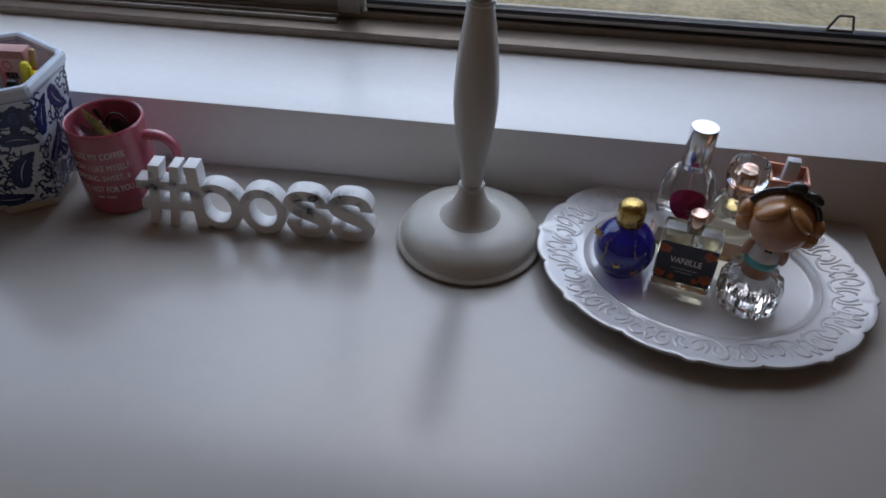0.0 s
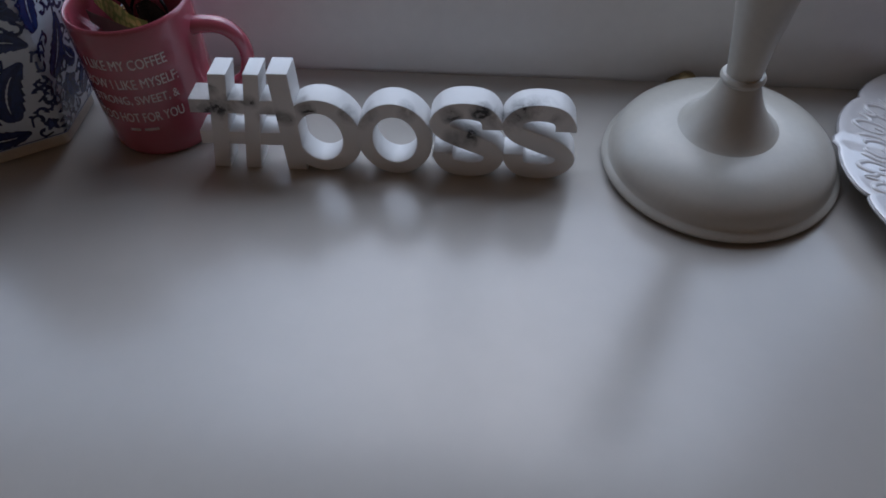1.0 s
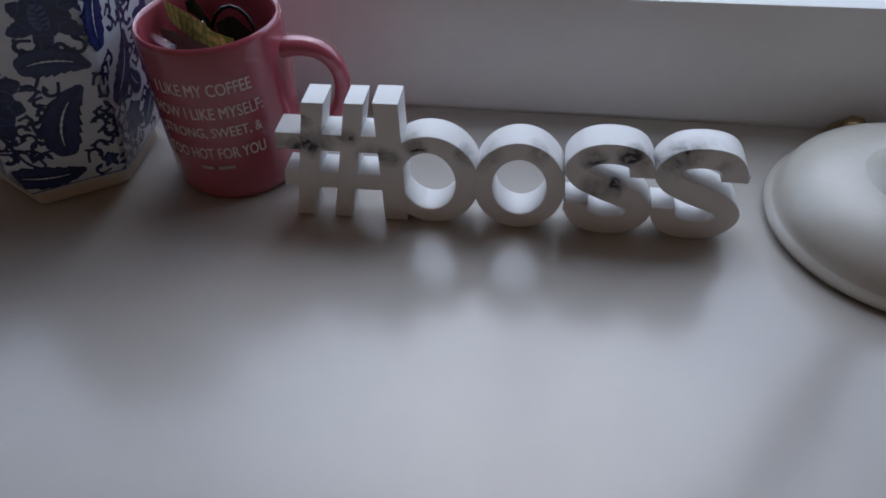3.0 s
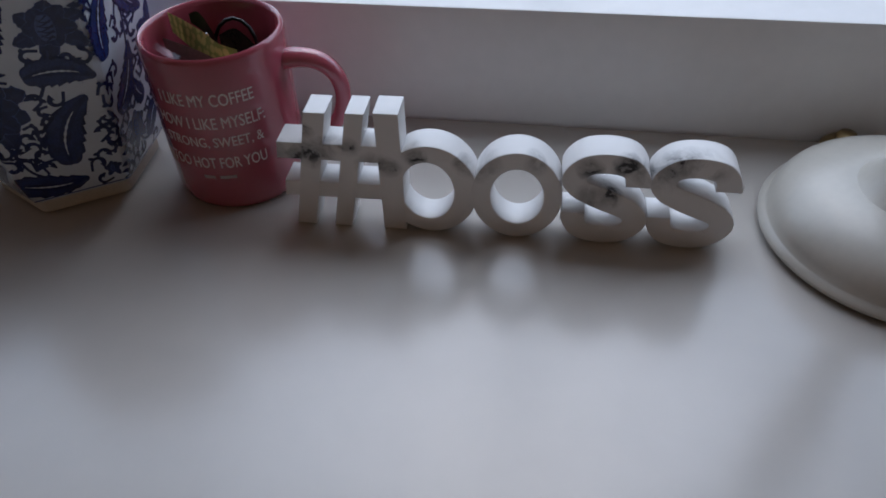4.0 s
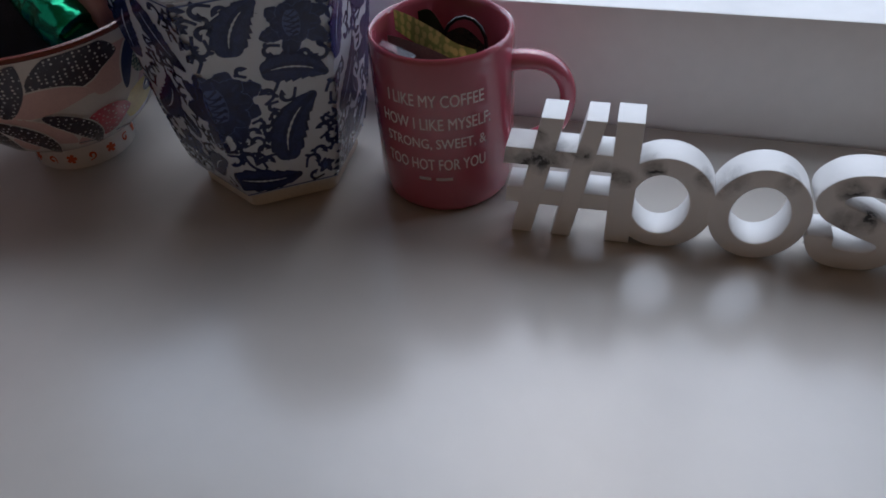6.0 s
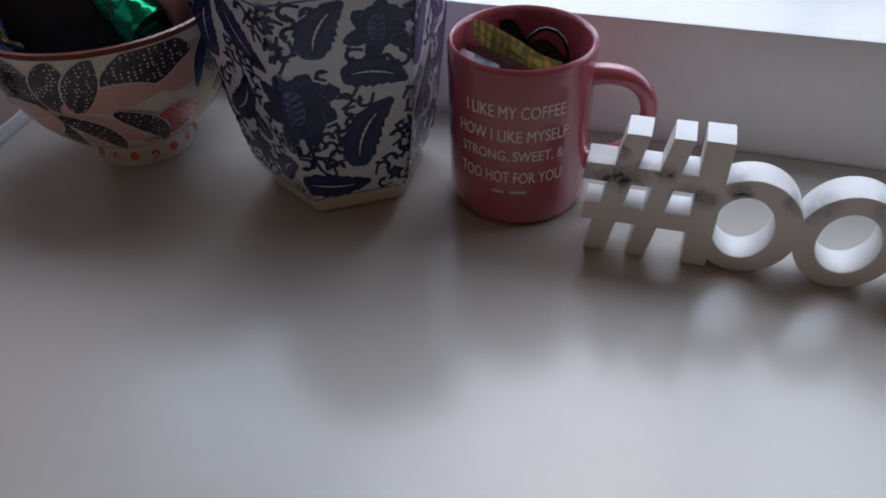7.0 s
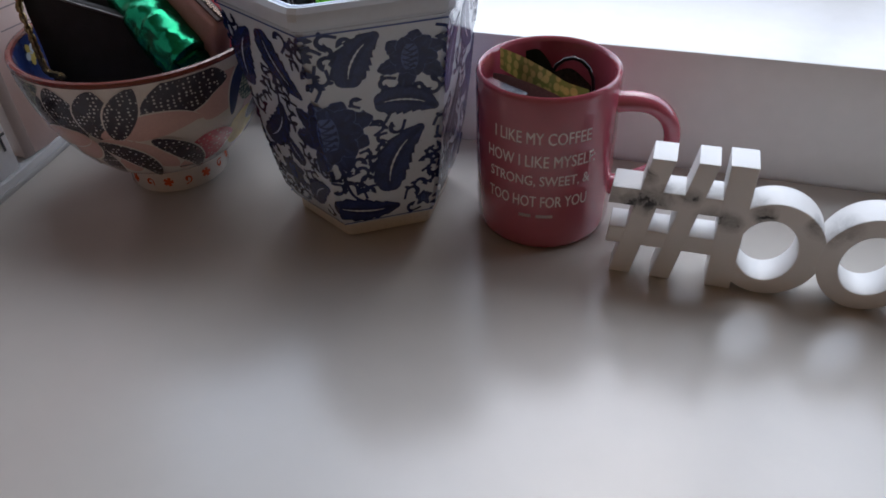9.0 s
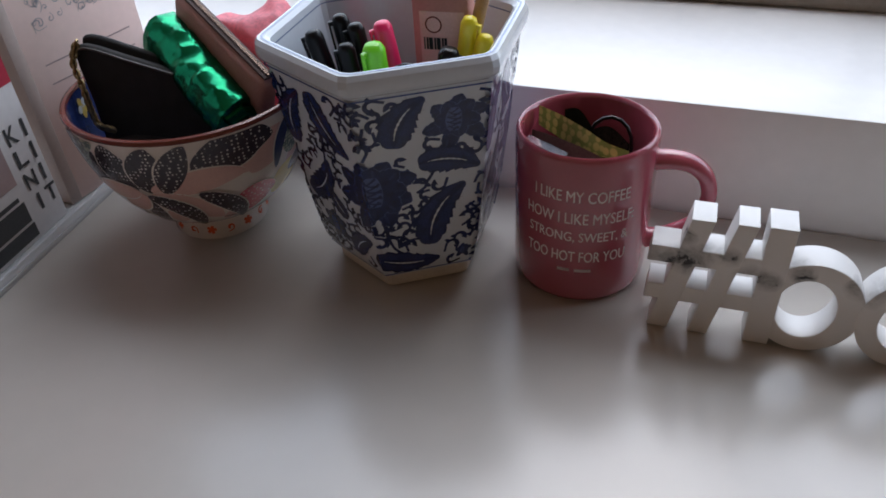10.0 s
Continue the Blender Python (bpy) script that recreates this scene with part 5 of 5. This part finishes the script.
for k, p in enumerate(path_):
    d = (path_[min(k + 1, len(path_) - 1)] - path_[max(k - 1, 0)]).normalized()
    s = d.cross(Vector((0, 1, 0) if k % 2 else (1, 0.3, 0))).normalized()
    tube([p + d * 0.0030 * math.cos(t * 0.785) + s * 0.0021 * math.sin(t * 0.785) for t in range(8)], 0.00080, 5, cn, closed=True)
part("chain", cn, M_brass, purse, "fine brass chain")

foil = bmesh.new()
axis = spline([(-0.3300, 0.0570, 0.1195), (-0.306, 0.0430, 0.1110), (-0.284, 0.0300, 0.1000), (-0.2620, 0.0200, 0.0870)], 18)
tube(axis, [0.004, 0.0100] + [0.0185 - 0.0035 * k / len(axis) for k in range(len(axis) - 4)] + [0.0105, 0.0050], 44, foil)
crumple(foil, 0.0026, 40)
crumple(foil, 0.0012, 120, 3)
crumple(foil, 0.0005, 330, 6)
bmesh.ops.triangulate(foil, faces=foil.faces[:])
sweet = tagged(new("foil_wrapped_sweet"), "sweet wrapped in crumpled shiny green foil", "sweet")
part("wrapper", foil, M_foil, sweet, sharp=17)
folds = bmesh.new()
for k in range(7):
    p, side_ = axis[-3], Vector((0.6, 0.2, 0.75)).normalized()
    a = 0.9 * k
    n_ = (side_ * math.cos(a) + side_.cross(Vector((0.82, -0.35, -0.45))).normalized() * math.sin(a)).normalized()
    e = p + n_ * 0.0125
    tip = axis[-1] + Vector((0.006, -0.003, -0.002)) + n_ * (0.008 + 0.003 * (k % 3))
    merge(folds, ribbon([e, e.lerp(tip, 0.5) + n_ * 0.002, tip], [n_.cross(tip - e).normalized() * w for w in (0.007, 0.006, 0.0045)], 0.0002))
part("twisted_end", crumple(folds, 0.0015, 160), M_foil, sweet, "crimped foil end", sharp=12)

pouch = thing("zip_pouch", -0.3000, 0.0560, 0.0600, "dusty rose leather zip pouch standing in the bowl", "pouch", rz=-26)
pb = box(-0.048, 0.048, -0.006, 0.006, 0.0, 0.078, 0.005, segs=3)
bmesh.ops.subdivide_edges(pb, edges=[e for e in pb.edges if e.calc_length() > 0.03], cuts=6, use_grid_fill=True)
crumple(pb, 0.0014, 25, 5)
part("pouch_body", pb, M_rosel, pouch).matrix_basis = pose(0, 0, 0, 0, 22, 0)
part("zip_tape", box(-0.046, 0.046, -0.0036, 0.0036, 0.0776, 0.0794, 0.0005), mat("brown_tape", (0.07, 0.04, 0.035), 0.7, vary=0.15), pouch, "dark brown zip tape").matrix_basis = pose(0, 0, 0, 0, 22, 0)
teeth = bmesh.new()
for k in range(52):
    merge(teeth, box(-0.0450 + 0.00175 * k, -0.0440 + 0.00175 * k, -0.0012 + 0.0004 * (k % 2), 0.0012 + 0.0004 * (k % 2), 0.0795, 0.0806))
part("zip", teeth, M_zip, pouch, "bronze zip teeth along the top").matrix_basis = pose(0, 0, 0, 0, 22, 0)

tl = bmesh.new()
bmesh.ops.create_icosphere(tl, subdivisions=5, radius=0.030)
for v in tl.verts:
    v.co.z *= 1.2
    v.co.y *= 0.75
crumple(tl, 0.013, 30, 2)
crumple(tl, 0.004, 75, 7)
ob = part("tulle_scrunchie", tl, M_tulle, sharp=30)
place(tagged(ob, "crumpled red tulle fabric filling the bowl's side", "fabric"), -0.2700, 0.0700, 0.1080)
fillb = part("bowl_filling", crumple(lathe([(0, 0.024), (0.034, 0.026), (0.052, 0.045), (0.062, 0.066), (0.040, 0.072), (0, 0.070)], 32), 0.004, 60), M_leather)
place(tagged(fillb, "dark small bags lying in the bowl", "bag"), BX, BY, 0.0)

# ---- acrylic holder with a magazine and a notebook ----
M_acryl = mat("frosted_acrylic", (0.80, 0.82, 0.84), 0.15, trans=0.55, vary=0.02, rvary=0)
M_paper = mat("magazine_white", (0.68, 0.67, 0.68), 0.45, vary=0.06, scale=20)
M_ink = mat("dark_ink", (0.055, 0.06, 0.065), 0.5, vary=0.2, scale=60)
M_redp = mat("red_print", (0.42, 0.03, 0.06), 0.45, vary=0.1)
M_pinkp = mat("pale_pink_card", (0.80, 0.62, 0.58), 0.55, vary=0.04, scale=20)
M_rule = mat("grey_rule", (0.36, 0.27, 0.27), 0.5, vary=0.05)
hold = thing("acrylic_holder", -0.3915, -0.0800, 0, "clear acrylic desk holder with upright papers", "holder", rz=5.5)
for name, q in (("base_plate", (-0.110, 0.0, -0.100, 0.150, 0.0, 0.0040, 0.0006)), ("front_lip", (-0.0032, 0.0, -0.100, 0.150, 0.0042, 0.0100, 0.0006))):
    part(name, box(*q), M_acryl, hold).visible_shadow = False
part("screw", lathe([(0, 0.0042), (0.0020, 0.0042), (0.0018, 0.0052), (0, 0.0054)], 16), M_silver, hold).matrix_basis = pose(-0.008, 0.060, 0, 0, 0, 0)

mag = thing("magazine", -0.4040, -0.0800, 0.0042, "white magazine with large dark letters standing upright", "magazine", rz=5.5)
part("cover", box(-0.0060, 0.0, -0.130, 0.0780, 0.0, 0.270, 0.0005), M_paper, mag)
for col, (y, h) in enumerate(((0.0600, 0.0125), (0.0720, 0.0125))):
    for row, ch in enumerate(("K", "L", "N", "I") if col == 0 else ("I", "I", "I", "T")):
        bm = words(ch, h, 0.0100 if ch in "KLNT" else 0.0028, weight=0.02)
        bmesh.ops.rotate(bm, verts=bm.verts, matrix=Matrix.Rotation(radians(90), 3, "Z"))
        place(part("lettering", bm, M_ink, mag, "large dark printed letter", smooth=False), 0.0004, y, 0.0730 - 0.0168 * row)
for z0, z1, y0, y1 in ((0.0030, 0.0130, 0.005, 0.0480), (0.0150, 0.0300, -0.020, 0.0470), (0.0320, 0.0350, 0.000, 0.0440)):
    part("printed_block", box(0.0002, 0.0004, y0, y1, z0, z1), M_ink, mag, "dark printed block", smooth=False)
part("printed_band", box(0.0002, 0.0004, -0.130, 0.0775, 0.1030, 0.1420), M_redp, mag, "red printed band", smooth=False)
part("photo", box(0.0002, 0.0004, -0.130, 0.0480, 0.0430, 0.0900), M_rule, mag, "grey printed photograph", smooth=False)

nb = thing("notebook", -0.4150, 0.0080, 0.0042, "pale pink notebook with printed crest and ruled lines", "notebook", rz=-8.2)
part("cover", box(-0.0160, 0.0, 0.0, 0.1070, 0.0, 0.205, 0.0012), M_pinkp, nb)
part("spine", box(-0.0160, 0.0005, -0.0010, 0.0080, 0.0, 0.205, 0.0005), mat("beige_spine", (0.44, 0.36, 0.33), 0.5, vary=0.05), nb, "beige cloth spine")
for k in range(7):
    z = 0.1000 - 0.0135 * k
    part("ruled_line", box(0.0001, 0.0003, 0.020 if k < 3 else 0.024, 0.095, z - 0.0004, z + 0.0004), M_rule, nb, smooth=False)
cr = bmesh.new()
rnd = random.Random(11)
for k in range(70):
    y, z = 0.050 + rnd.uniform(-0.028, 0.028), 0.1420 + rnd.uniform(-0.016, 0.016)
    curl(cr, y, z, rnd.uniform(0.0016, 0.0050), rnd.choice((-1, 1)), rnd.uniform(0, 6.3), lambda x, zz, l: Vector((0.0002 + l, x, zz)), 0, 0.00032, 0.0001)
part("printed_crest", cr, M_grey_ink, nb, "grey line-drawn ornament", smooth=False)
